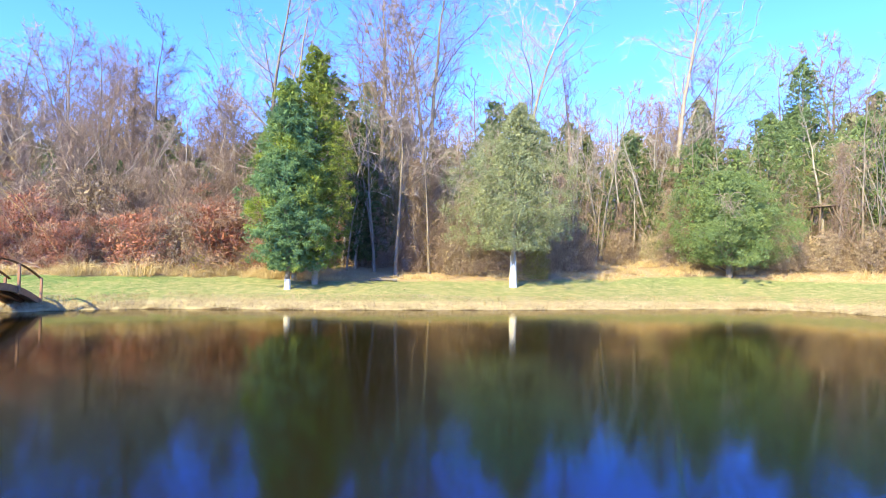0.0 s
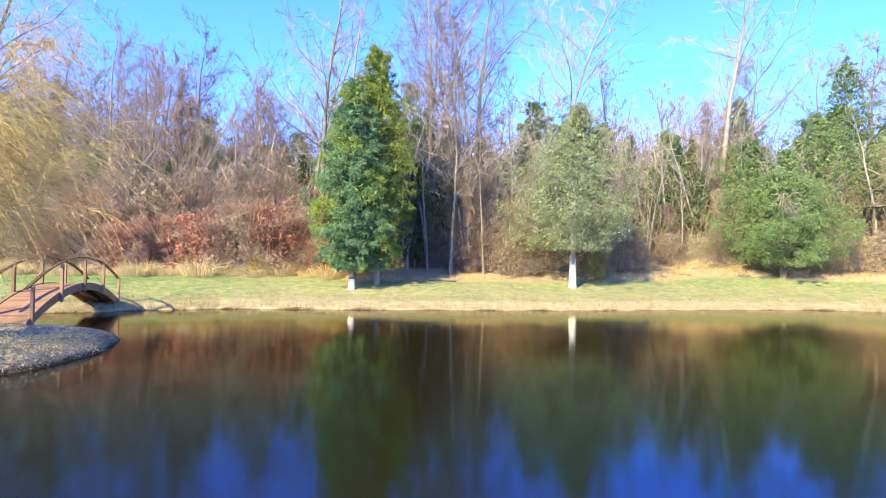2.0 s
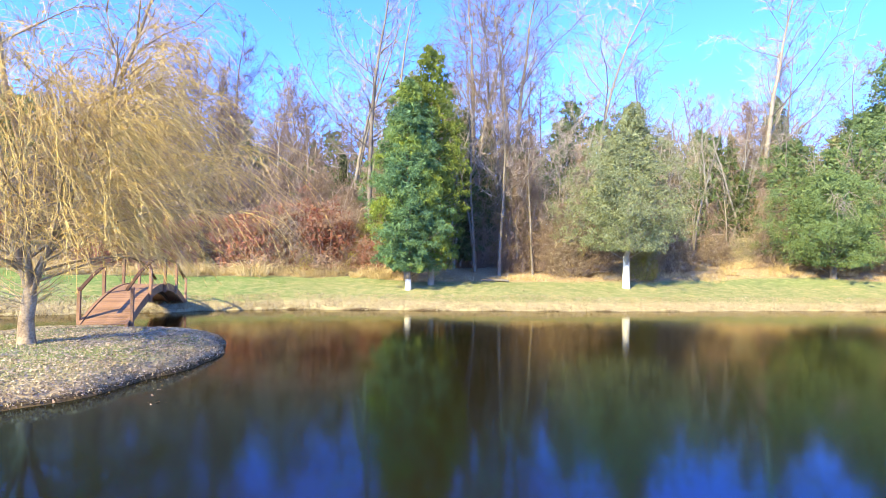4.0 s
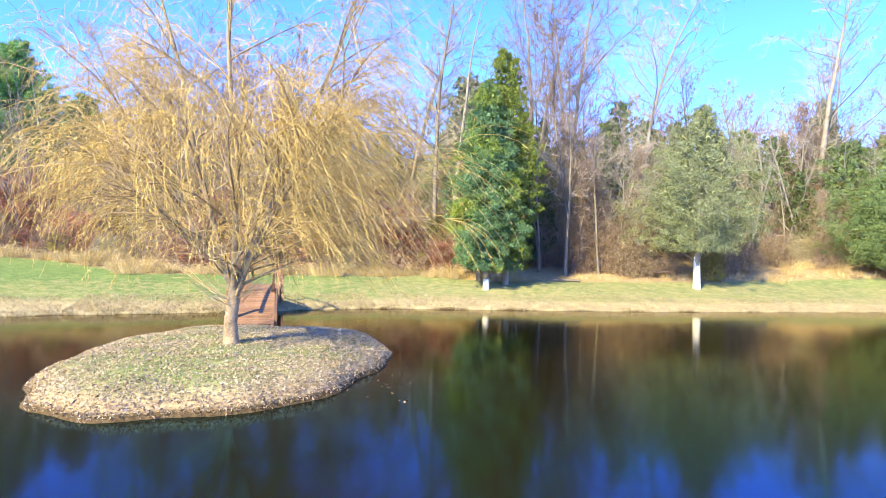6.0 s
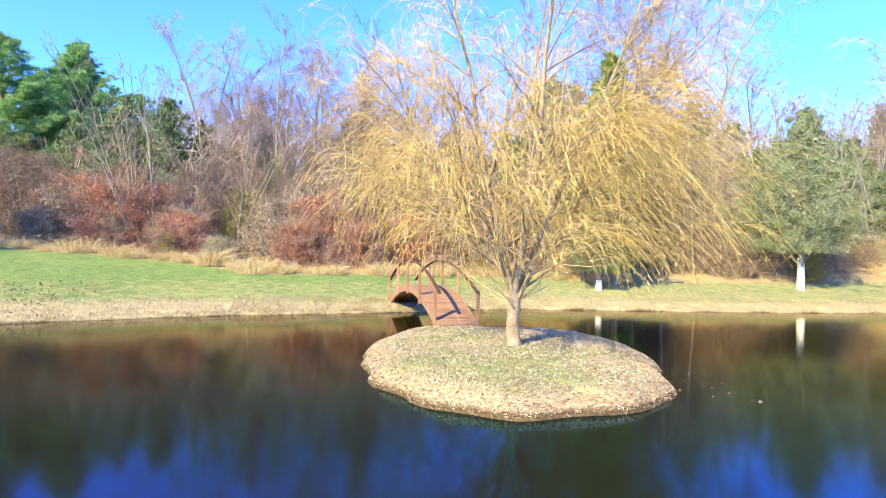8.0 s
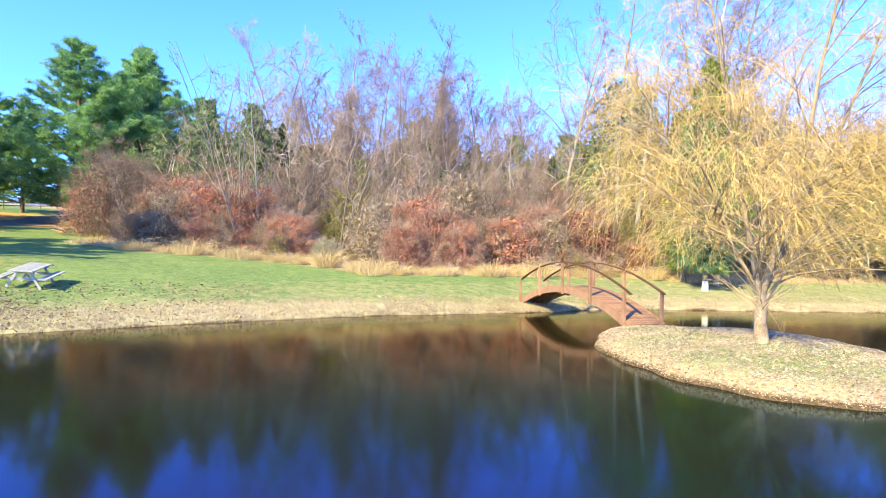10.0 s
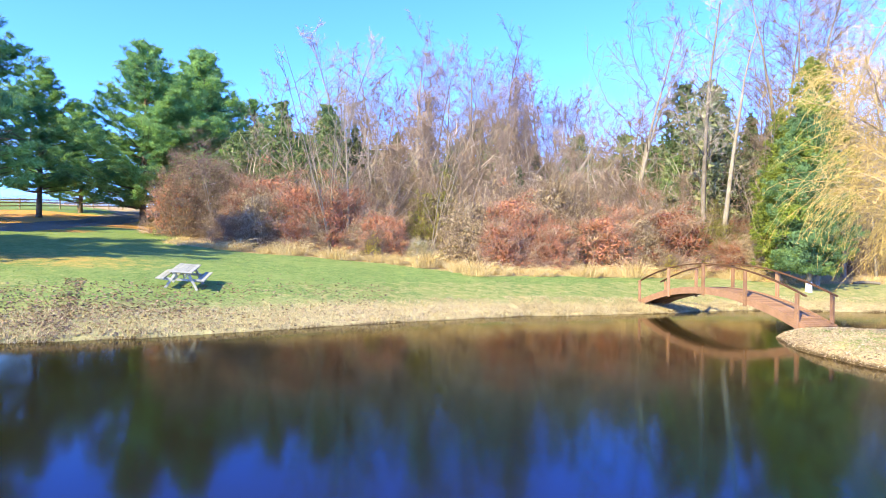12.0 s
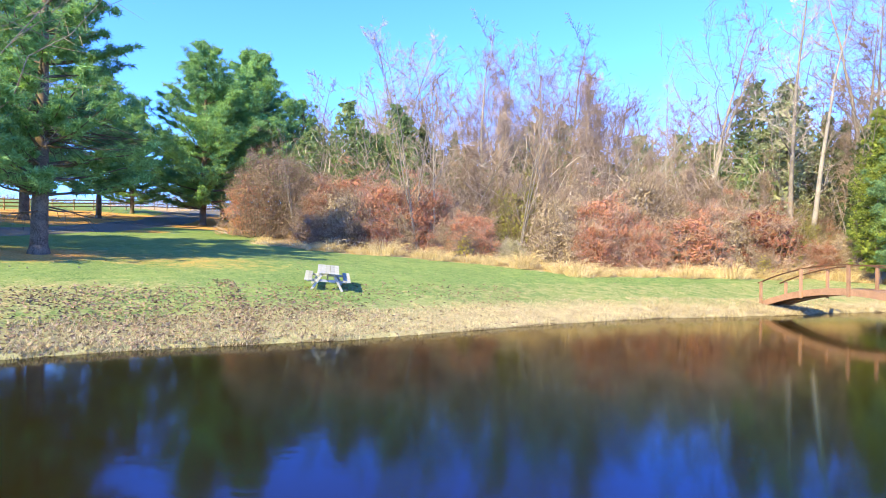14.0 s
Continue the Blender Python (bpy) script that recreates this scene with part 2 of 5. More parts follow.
def water_material():
    """Dark, murky water under a mirror-like surface that is a little ruffled, more so in gusts."""
    m = bpy.data.materials.new("dark_pond_water")
    m.use_nodes = True
    n, l = m.node_tree.nodes, m.node_tree.links
    n.remove(n["Principled BSDF"])
    murk, gloss, fres, mix = n.new("ShaderNodeBsdfDiffuse"), n.new("ShaderNodeBsdfGlossy"), n.new("ShaderNodeFresnel"), n.new("ShaderNodeMixShader")
    murk.inputs["Color"].default_value = (0.0150, 0.0120, 0.004, 1)
    gloss.inputs["Color"].default_value, gloss.inputs["Roughness"].default_value = (0.62, 0.76, 0.98, 1), 0.085
    fres.inputs["IOR"].default_value = 1.40
    l.new(fres.outputs[0], mix.inputs[0]), l.new(murk.outputs[0], mix.inputs[1]), l.new(gloss.outputs[0], mix.inputs[2])
    l.new(mix.outputs[0], n["Material Output"].inputs["Surface"])
    # reflection colour painted into the gloss: bluer where the surface is seen more steeply
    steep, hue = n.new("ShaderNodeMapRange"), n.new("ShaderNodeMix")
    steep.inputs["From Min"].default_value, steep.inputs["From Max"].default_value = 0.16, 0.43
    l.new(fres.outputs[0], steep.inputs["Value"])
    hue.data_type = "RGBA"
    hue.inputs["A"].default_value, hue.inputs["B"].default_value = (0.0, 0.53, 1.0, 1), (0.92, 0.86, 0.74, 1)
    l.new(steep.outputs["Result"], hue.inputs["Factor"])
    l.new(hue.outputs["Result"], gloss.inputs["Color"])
    co, mp = n.new("ShaderNodeTexCoord"), n.new("ShaderNodeMapping")
    mp.inputs["Scale"].default_value = (0.8, 1.6, 1)
    l.new(co.outputs["Object"], mp.inputs["Vector"])
    a, g = n.new("ShaderNodeTexNoise"), n.new("ShaderNodeTexNoise")
    a.inputs["Scale"].default_value, a.inputs["Detail"].default_value = 2.6, 2
    g.inputs["Scale"].default_value = 0.12
    l.new(mp.outputs[0], a.inputs["Vector"]), l.new(co.outputs["Object"], g.inputs["Vector"])
    gust = n.new("ShaderNodeMapRange")
    gust.inputs["From Min"].default_value, gust.inputs["From Max"].default_value = 0.5, 0.72
    gust.inputs["To Min"].default_value, gust.inputs["To Max"].default_value = 0.012, 0.05
    l.new(g.outputs["Fac"], gust.inputs["Value"])
    bp = n.new("ShaderNodeBump")
    bp.inputs["Distance"].default_value = 0.05
    l.new(gust.outputs["Result"], bp.inputs["Strength"])
    l.new(a.outputs["Fac"], bp.inputs["Height"])
    l.new(bp.outputs["Normal"], gloss.inputs["Normal"])
    return m


# ---- the lie of the land ----
POND = np.array([(-52, 2), (-47.3, 7.4), (-45.7, 9.0), (-43.4, 10.6), (-40.9, 12.3), (-37.8, 15.3), (-33.7, 19.1), (-29.8, 22.2), (-27.8, 23.0),
                 (-25, 24.6), (-22.8, 25.8), (-20.5, 27.6), (-18, 28.9), (-13.6, 29.7), (-8.8, 30.4), (-4.5, 31.2), (0, 32.2), (4.4, 33.5),
                 (8.9, 34.8), (12.8, 35.7), (16, 35.7), (17.8, 34.8), (18.9, 32.5), (22, 28), (22, 10), (18, -6), (5, -14), (-20, -17),
                 (-42, -14), (-51, -6)], float)
ISLAND = (-18.15, 13.65, 3.66, 4.85)


def wobble(x, y, scale, seed):
    """A cheap smooth noise about -1 to 1."""
    r = np.random.RandomState(seed)
    out = np.zeros(np.broadcast(x, y).shape)
    for k in range(5):
        a, p, f = r.rand() * 6.28, r.rand() * 6.28, scale * 1.7**k
        out = out + np.sin((x * math.cos(a) + y * math.sin(a)) * f + p + 1.3 * np.sin((y * math.cos(a) - x * math.sin(a)) * f * 0.7)) / 1.5**k
    return out / 2.2


def shore_distance(x, y):
    """Metres inland from the pond's edge; negative over the water."""
    x, y = np.asarray(x, float), np.asarray(y, float)
    best, inside = np.full(x.shape, 1e9), np.zeros(x.shape, bool)
    for (ax, ay), (bx, by) in zip(POND, np.roll(POND, -1, 0)):
        ex, ey = bx - ax, by - ay
        t = np.clip(((x - ax) * ex + (y - ay) * ey) / (ex * ex + ey * ey), 0, 1)
        best = np.minimum(best, np.hypot(x - ax - t * ex, y - ay - t * ey))
        cross = ((ay > y) != (by > y)) & (x < ex * (y - ay) / (ey if abs(ey) > 1e-9 else 1e-9) + ax)
        inside ^= cross
    return np.where(inside, -best, best)


def smooth(a, b, v):
    t = np.clip((v - a) / (b - a), 0, 1)
    return t * t * (3 - 2 * t)


def ground_height(x, y):
    x, y = np.asarray(x, float), np.asarray(y, float)
    d = shore_distance(x, y)
    d = d + 0.16 * wobble(x, y, 1.9, 3) * np.exp(-np.abs(d) / 3)
    lawn = np.interp(d, [-6, -1.5, 0, 0.15, 3, 5, 6.5, 9.5, 15, 25, 45, 57, 75, 100, 300, 900],
                     [-1.6, -0.8, -0.02, 0.12, 0.56, 0.95, 1.2, 1.58, 2.3, 3.25, 5.0, 6.1, 8.3, 10.6, 14, 16])
    woods = np.interp(d, [-6, -1.5, 0, 0.12, 4, 6, 8, 9.7, 12.3, 15, 19, 25, 31, 60, 300, 900],
                      [-1.6, -0.8, -0.02, 0.1, 0.7, 1.08, 1.55, 1.95, 2.6, 3.1, 3.85, 4.7, 5.5, 8, 15, 17])
    w = smooth(-9, 2, x)
    return lawn * (1 - w) + woods * w + np.where(d > 0.5, 0.07 * wobble(x, y, 0.5, 5) * smooth(0.5, 3, d), 0)


def island_height(x, y):
    cx, cy, rx, ry = ISLAND
    u, v = (np.asarray(x, float) - cx) / rx, (np.asarray(y, float) - cy) / ry
    ang = np.arctan2(v, u)
    edge = (1 + 0.02 * np.sin(7 * ang) + 0.015 * np.sin(13 * ang + 2) + 0.16 * np.exp(-((ang - 2.35) / 0.35) ** 2)
            - 0.13 * np.exp(-((ang + 2.5) / 0.5) ** 2) + 0.06 * np.exp(-((ang - 0.9) / 0.4) ** 2))
    r = (np.abs(u) ** 2.3 + np.abs(v) ** 2.3) ** (1 / 2.3) / edge
    return np.interp(r, [0, 0.5, 0.78, 0.88, 0.95, 1.0, 1.08, 1.4], [0.53, 0.5, 0.42, 0.32, 0.17, -0.02, -0.25, -0.9]) + 0.028 * wobble(x, y, 3.0, 8)


# ---- building helpers ----
def link_mesh(name, verts, faces, mat, parent=None, label="", soft=False):
    """One mesh object from vertex and face arrays, under a parent if there is one."""
    me = bpy.data.meshes.new(name)
    me.from_pydata(np.asarray(verts, float).reshape(-1, 3).tolist(), [], faces if isinstance(faces, list) else np.asarray(faces).tolist())
    me.materials.append(mat)
    if soft:
        me.polygons.foreach_set("use_smooth", [True] * len(me.polygons))
    ob = new(name, me)
    if parent is not None:
        ob.parent = parent
    if label:
        ob["label"] = label
    return ob


def part(name, bm, mat, parent, label=""):
    """A bmesh as one mesh object under a thing or a part."""
    me = bpy.data.meshes.new(name)
    bm.to_mesh(me)
    bm.free()
    me.materials.append(mat)
    ob = new(name, me)
    ob.parent = parent
    if label:
        ob["label"] = label
    return ob


def thing(name, x, y, z, label, category, group="", kind="", rz=0.0):
    ob = new(name)
    ob.empty_display_size = 0.3
    ob.matrix_basis = pose(x, y, z, 0, 0, rz)
    return tagged(ob, label, category, group, kind)


class Tubes:
    """Gathers tapered tubes along polylines into one mesh."""

    def __init__(self):
        self.v, self.f, self.n = [], [], 0

    def add(self, pts, radii, sides=3):
        pts, radii = np.asarray(pts, float), np.asarray(radii, float)
        tang = np.gradient(pts, axis=0)
        tang /= np.linalg.norm(tang, axis=1, keepdims=True) + 1e-9
        ref = np.where(np.abs(tang[:, 2:3]) > 0.9, [[1.0, 0, 0]], [[0, 0, 1.0]])
        u = np.cross(tang, ref)
        u /= np.linalg.norm(u, axis=1, keepdims=True) + 1e-9
        w = np.cross(tang, u)
        a = np.arange(sides) * 2 * math.pi / sides
        ring = pts[:, None] + radii[:, None, None] * (np.cos(a)[None, :, None] * u[:, None] + np.sin(a)[None, :, None] * w[:, None])
        self.v.append(ring.reshape(-1, 3))
        k = len(pts)
        i, j = np.meshgrid(np.arange(k - 1), np.arange(sides), indexing="ij")
        j2 = (j + 1) % sides
        base = self.n
        self.f.append(np.stack([base + i * sides + j, base + i * sides + j2, base + (i + 1) * sides + j2, base + (i + 1) * sides + j], -1).reshape(-1, 4))
        self.n += k * sides

    def link(self, name, mat, parent, label=""):
        return link_mesh(name, np.concatenate(self.v), np.concatenate(self.f), mat, parent, label, soft=True)


def blades(centres, along, across):
    """Small pointed leaves: one narrow triangle each, from centres and two half axes."""
    v = np.stack([centres - along - across * 0.9, centres - along * 0.7 + across * 0.9, centres + along * 1.1], 1)
    return v.reshape(-1, 3), np.arange(len(centres) * 3).reshape(-1, 3)


def unit(v):
    return v / (np.linalg.norm(v, axis=-1, keepdims=True) + 1e-9)


def box_bm(bm, sx, sy, sz, m=None, bevel=0.006):
    """A bevelled board or block, centred, added to bm."""
    made = bmesh.ops.create_cube(bm, size=1.0)["verts"]
    bmesh.ops.scale(bm, vec=(sx, sy, sz), verts=made)
    if bevel:
        edges = list({e for v in made for e in v.link_edges})
        res = bmesh.ops.bevel(bm, geom=edges, offset=bevel, segments=1, affect="EDGES")
        made = list({v for f in res["faces"] for v in f.verts} | {v for v in made if v.is_valid})
    if m is not None:
        bmesh.ops.transform(bm, matrix=m, verts=made)


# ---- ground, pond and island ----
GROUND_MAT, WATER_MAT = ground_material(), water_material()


def axis_lines(lo, hi, step, far):
    core = np.arange(lo, hi + step / 2, step)
    out, d, edge = [], step, 0.0
    while edge < far:
        d *= 1.35
        edge += d
        out.append(edge)
    out = np.array(out)
    return np.concatenate([(lo - out)[::-1], core, hi + out])


def set_mask(me, name, values):
    me.attributes.new(name, "FLOAT", "POINT").data.foreach_set("value", np.asarray(values, np.float32).ravel())


DRIVE = np.array([(-76, -30), (-74, 5), (-69, 20), (-68.5, 30), (-71, 40), (-75, 51), (-80, 62), (-87, 78), (-100, 110)], float)


def line_distance(line, x, y):
    best = np.full(np.shape(x), 1e9)
    for (ax, ay), (bx, by) in zip(line[:-1], line[1:]):
        ex, ey = bx - ax, by - ay
        t = np.clip(((x - ax) * ex + (y - ay) * ey) / (ex * ex + ey * ey), 0, 1)
        best = np.minimum(best, np.hypot(x - ax - t * ex, y - ay - t * ey))
    return best


# front of the bushes and woods, as y over x
EDGE_X = [-100, -66, -60, -54.5, -47, -44, -38.8, -36, -32, -28.5, -22, -17, -12.5, -7, 0, 4, 11, 15, 19, 22, 26, 34, 60]
EDGE_Y = [80, 52, 47, 33.5, 31.5, 32, 32.8, 32.2, 31.2, 33.2, 36.8, 38.3, 37.2, 38.5, 40, 41.5, 44.2, 45, 43.5, 42, 38, 20, -10]


def woods_depth(x, y):
    """Metres behind the front of the woods (negative: on the lawn)."""
    return np.asarray(y, float) - np.interp(x, EDGE_X, EDGE_Y)


def build_ground():
    xs, ys = axis_lines(-92, 44, 0.52, 1600), axis_lines(-22, 82, 0.52, 1600)
    gx, gy = np.meshgrid(xs, ys)
    gz = ground_height(gx, gy)
    ny, nx = gx.shape
    i, j = np.meshgrid(np.arange(ny - 1), np.arange(nx - 1), indexing="ij")
    f = np.stack([i * nx + j, i * nx + j + 1, (i + 1) * nx + j + 1, (i + 1) * nx + j], -1).reshape(-1, 4)
    ob = link_mesh("ground", np.stack([gx, gy, gz], -1), f, GROUND_MAT, soft=True)
    tagged(ob, "grassy pond bank with dry straw edge and fallen leaves", "ground", kind="structure")
    d, wd = shore_distance(gx, gy), woods_depth(gx, gy)
    left = 1 - smooth(-46, -36, gx)
    far_left = 1 - smooth(-52, -44, gx)
    band = 1.9 + 0.5 * wobble(gx, gy, 0.35, 21) + 1.5 * (1 - smooth(-40, -30, gx)) - 1.0 * (1 - smooth(-50, -44, gx))
    me = ob.data
    set_mask(me, "straw", np.maximum((1.25 - 0.5 * (1 - smooth(-44, -34, gx))) * (1 - smooth(band * 0.6, band * 1.35, d)), -0.5 + 0.8 * smooth(-30, -16, gx) + 0.5 * smooth(-14, -24, gx) * smooth(-2.2, -0.5, wd)))
    leafy = 1.2 * smooth(-1.2, 0.3, wd) + 0.30 * smooth(1.5, -1, np.abs(d - 4) - 2.5) * (1 - left)
    leafy = np.maximum(leafy, far_left * (0.45 * smooth(9.5, 6.5, d) * smooth(0.6, 1.8, d)))
    set_mask(me, "litter", leafy)
    drive = line_distance(DRIVE, gx, gy)
    pines = np.minimum.reduce([np.hypot(gx - px, (gy - py)) - pr for px, py, pr in
                               ((-57.7, 18.9, 0.8), (-70.3, 52.1, 6), (-66, 37, 0), (-79, 42, 6), (-84, 52, 8), (-76, 62, 6), (-78, 30, 3), (-62, 48, 1))])
    set_mask(me, "needles", np.maximum(1.0 * (1 - smooth(0, 3, pines)), 0.36 * (1 - smooth(0.5, 3.5, np.abs(gy - 21.5 - 0.25 * (gx + 50)))) * far_left))
    set_mask(me, "mud", 1.1 * (1 - smooth(-0.1, 0.16, d)))
    set_mask(me, "asphalt", 1.3 * (1 - smooth(2.3, 3.1, drive)))


def build_island():
    cx, cy, rx, ry = ISLAND
    xs, ys = np.arange(cx - rx - 1.2, cx + rx + 1.2, 0.13), np.arange(cy - ry - 1.2, cy + ry + 1.4, 0.13)
    gx, gy = np.meshgrid(xs, ys)
    gz = island_height(gx, gy)
    ny, nx = gx.shape
    i, j = np.meshgrid(np.arange(ny - 1), np.arange(nx - 1), indexing="ij")
    f = np.stack([i * nx + j, i * nx + j + 1, (i + 1) * nx + j + 1, (i + 1) * nx + j], -1).reshape(-1, 4)
    keep = gz.reshape(-1)[f].max(1) > -0.7
    ob = link_mesh("island", np.stack([gx, gy, gz], -1), f[keep], GROUND_MAT, soft=True)
    tagged(ob, "low grassy island strewn with pale fallen willow leaves", "island", kind="structure")
    set_mask(ob.data, "straw", 0.42 + 0.42 * wobble(gx, gy, 0.8, 4) + 0.6 * smooth(0.44, 0.25, gz))
    set_mask(ob.data, "litter", 0.7 * smooth(0.34, 0.15, gz))
    # rim mud, its dark belt also painting the shade of the undercut bank
    set_mask(ob.data, "mud", 1.1 * (1 - smooth(-0.02, 0.20, gz)))
    for name in ("needles", "asphalt"):
        set_mask(ob.data, name, 0 * gz)


def build_water():
    xs, ys = np.linspace(-60, 30, 10), np.linspace(-24, 46, 8)
    gx, gy = np.meshgrid(xs, ys)
    i, j = np.meshgrid(np.arange(7), np.arange(9), indexing="ij")
    f = np.stack([i * 10 + j, i * 10 + j + 1, (i + 1) * 10 + j + 1, (i + 1) * 10 + j], -1).reshape(-1, 4)
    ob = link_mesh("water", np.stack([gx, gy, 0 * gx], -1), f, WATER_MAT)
    tagged(ob, "still dark brown pond water with faint ripples", "water", kind="structure")


build_ground()
build_island()
build_water()


# ---- trees and shrubs ----
def bare_tree(name, seed, height, trunk_r, label, stems=1, limbs=15, lean=0.05, spread=0.45, first=0.35, bark=BARK, twig=TWIG, subs=8, fine=12,
              twig_r=0.010, droop=0.0, rise=1.1, bend=0.015):
    """A leafless tree: a crooked trunk, limbs that bend upwards, and a crown of branching twigs. Stands at the origin."""
    r = np.random.RandomState(seed)
    tree = thing(name, 0, 0, -50, label, "tree")
    trunk, boughs, crown = Tubes(), Tubes(), Tubes()
    mids, ways = [], []
    for s in range(stems):
        a = r.rand() * 6.28
        h = height * (1 - 0.25 * s * r.rand())
        top = np.array([math.cos(a), math.sin(a), 0]) * h * lean * (1 + stems * 0.8) * (0.5 + r.rand())
        k = 12
        tt = np.linspace(0, 1, k)
        kink = np.cumsum(np.cumsum(r.randn(k, 3) * [1, 1, 0], 0) * 0.35 + r.randn(k, 3) * [1, 1, 0] * 0.5, 0) * h * bend * 0.6
        pts = np.stack([top[0] * tt**1.3, top[1] * tt**1.3, h * tt - 0.3], 1) + kink * tt[:, None]
        rad = trunk_r / stems**0.4 * (1 - tt) ** 0.9 + 0.010
        rad[0] *= 1.35
        trunk.add(pts, rad, 7)
        for b in range(limbs):
            t0 = first + (0.98 - first) * (b + r.rand()) / limbs
            p0 = np.array([np.interp(t0, tt, pts[:, c]) for c in range(3)])
            r0 = max(np.interp(t0, tt, rad) * (0.18 + 0.24 * r.rand()), 0.011)
            a = r.rand() * 6.28
            ln = h * spread * (1.05 - t0) ** 0.6 * (0.4 + 0.8 * r.rand())
            way = unit(np.array([math.cos(a), math.sin(a), rise * (0.3 + 0.9 * r.rand())]))
            q = np.linspace(0, 1, 6)[:, None]
            lp = p0 + way * ln * q + np.array([0, 0, 1.0]) * ln * (0.30 - droop) * q**2 + np.cumsum(r.randn(6, 3), 0) * ln * 0.06 * q
            boughs.add(lp, r0 * (1 - q[:, 0]) ** 0.8 + 0.007, 4)
            for c in range(subs):
                t1 = 0.2 + 0.8 * (c + r.rand()) / subs
                p1 = np.array([np.interp(t1, q[:, 0], lp[:, d]) for d in range(3)])
                w1 = unit(way * 0.8 + r.randn(3) * 0.75 + [0, 0, 0.2 - droop])
                l1 = ln * (0.22 + 0.35 * r.rand()) * (1.2 - 0.5 * t1)
                q1 = np.linspace(0, 1, 3)[:, None]
                sp = p1 + w1 * l1 * q1 + r.randn(3, 3) * l1 * 0.07 * q1 + np.array([0, 0, 0.12 - droop]) * l1 * q1**2
                crown.add(sp, twig_r * 1.5 * (1 - 0.7 * q1[:, 0]), 3)
                t2 = 0.15 + 0.85 * (np.arange(fine) + r.rand(fine)) / fine
                w2 = unit(w1 * 0.8 + r.randn(fine, 3) * 0.8 + [0, 0, 0.12 - droop])
                l2 = l1 * (0.22 + 0.38 * r.rand(fine, 1))
                p2 = np.stack([np.interp(t2, q1[:, 0], sp[:, d]) for d in range(3)], 1)
                mids.append(p2 + w2 * l2 / 2), ways.append(w2 * l2 / 2)
    trunk.link("trunk", bark, tree)
    tagged(boughs.link("branching", bark, tree), kind="stuff")
    m, w = np.concatenate(mids), np.concatenate(ways)
    side = unit(np.cross(w, r.randn(len(w), 3))) * twig_r * 1.15
    v, f = blades(m, w, side)
    base = crown.n
    link_mesh("crown", np.concatenate(crown.v + [v]), np.concatenate(crown.f).tolist() + (f + base).tolist(), twig, tree)
    return tree


def puffs(r, centres, out, radius, per, leaf, flat=0.8, slim=0.42):
    """Rounded tufts of short leaves that point away from the middle of their tuft."""
    n = len(centres)
    ray = unit(r.randn(n, per, 3) + out[:, None] * 0.55)
    c = centres[:, None] + ray * radius[:, None, None] * r.rand(n, per, 1) ** 0.45 * [1, 1, flat]
    way = unit(ray + r.randn(n, per, 3) * 0.55).reshape(-1, 3)
    side = unit(np.cross(way, r.randn(n * per, 3)))
    s = 0.6 + 0.8 * r.rand(n * per, 1)
    return blades(c.reshape(-1, 3), way * leaf * s, side * leaf * slim * s)


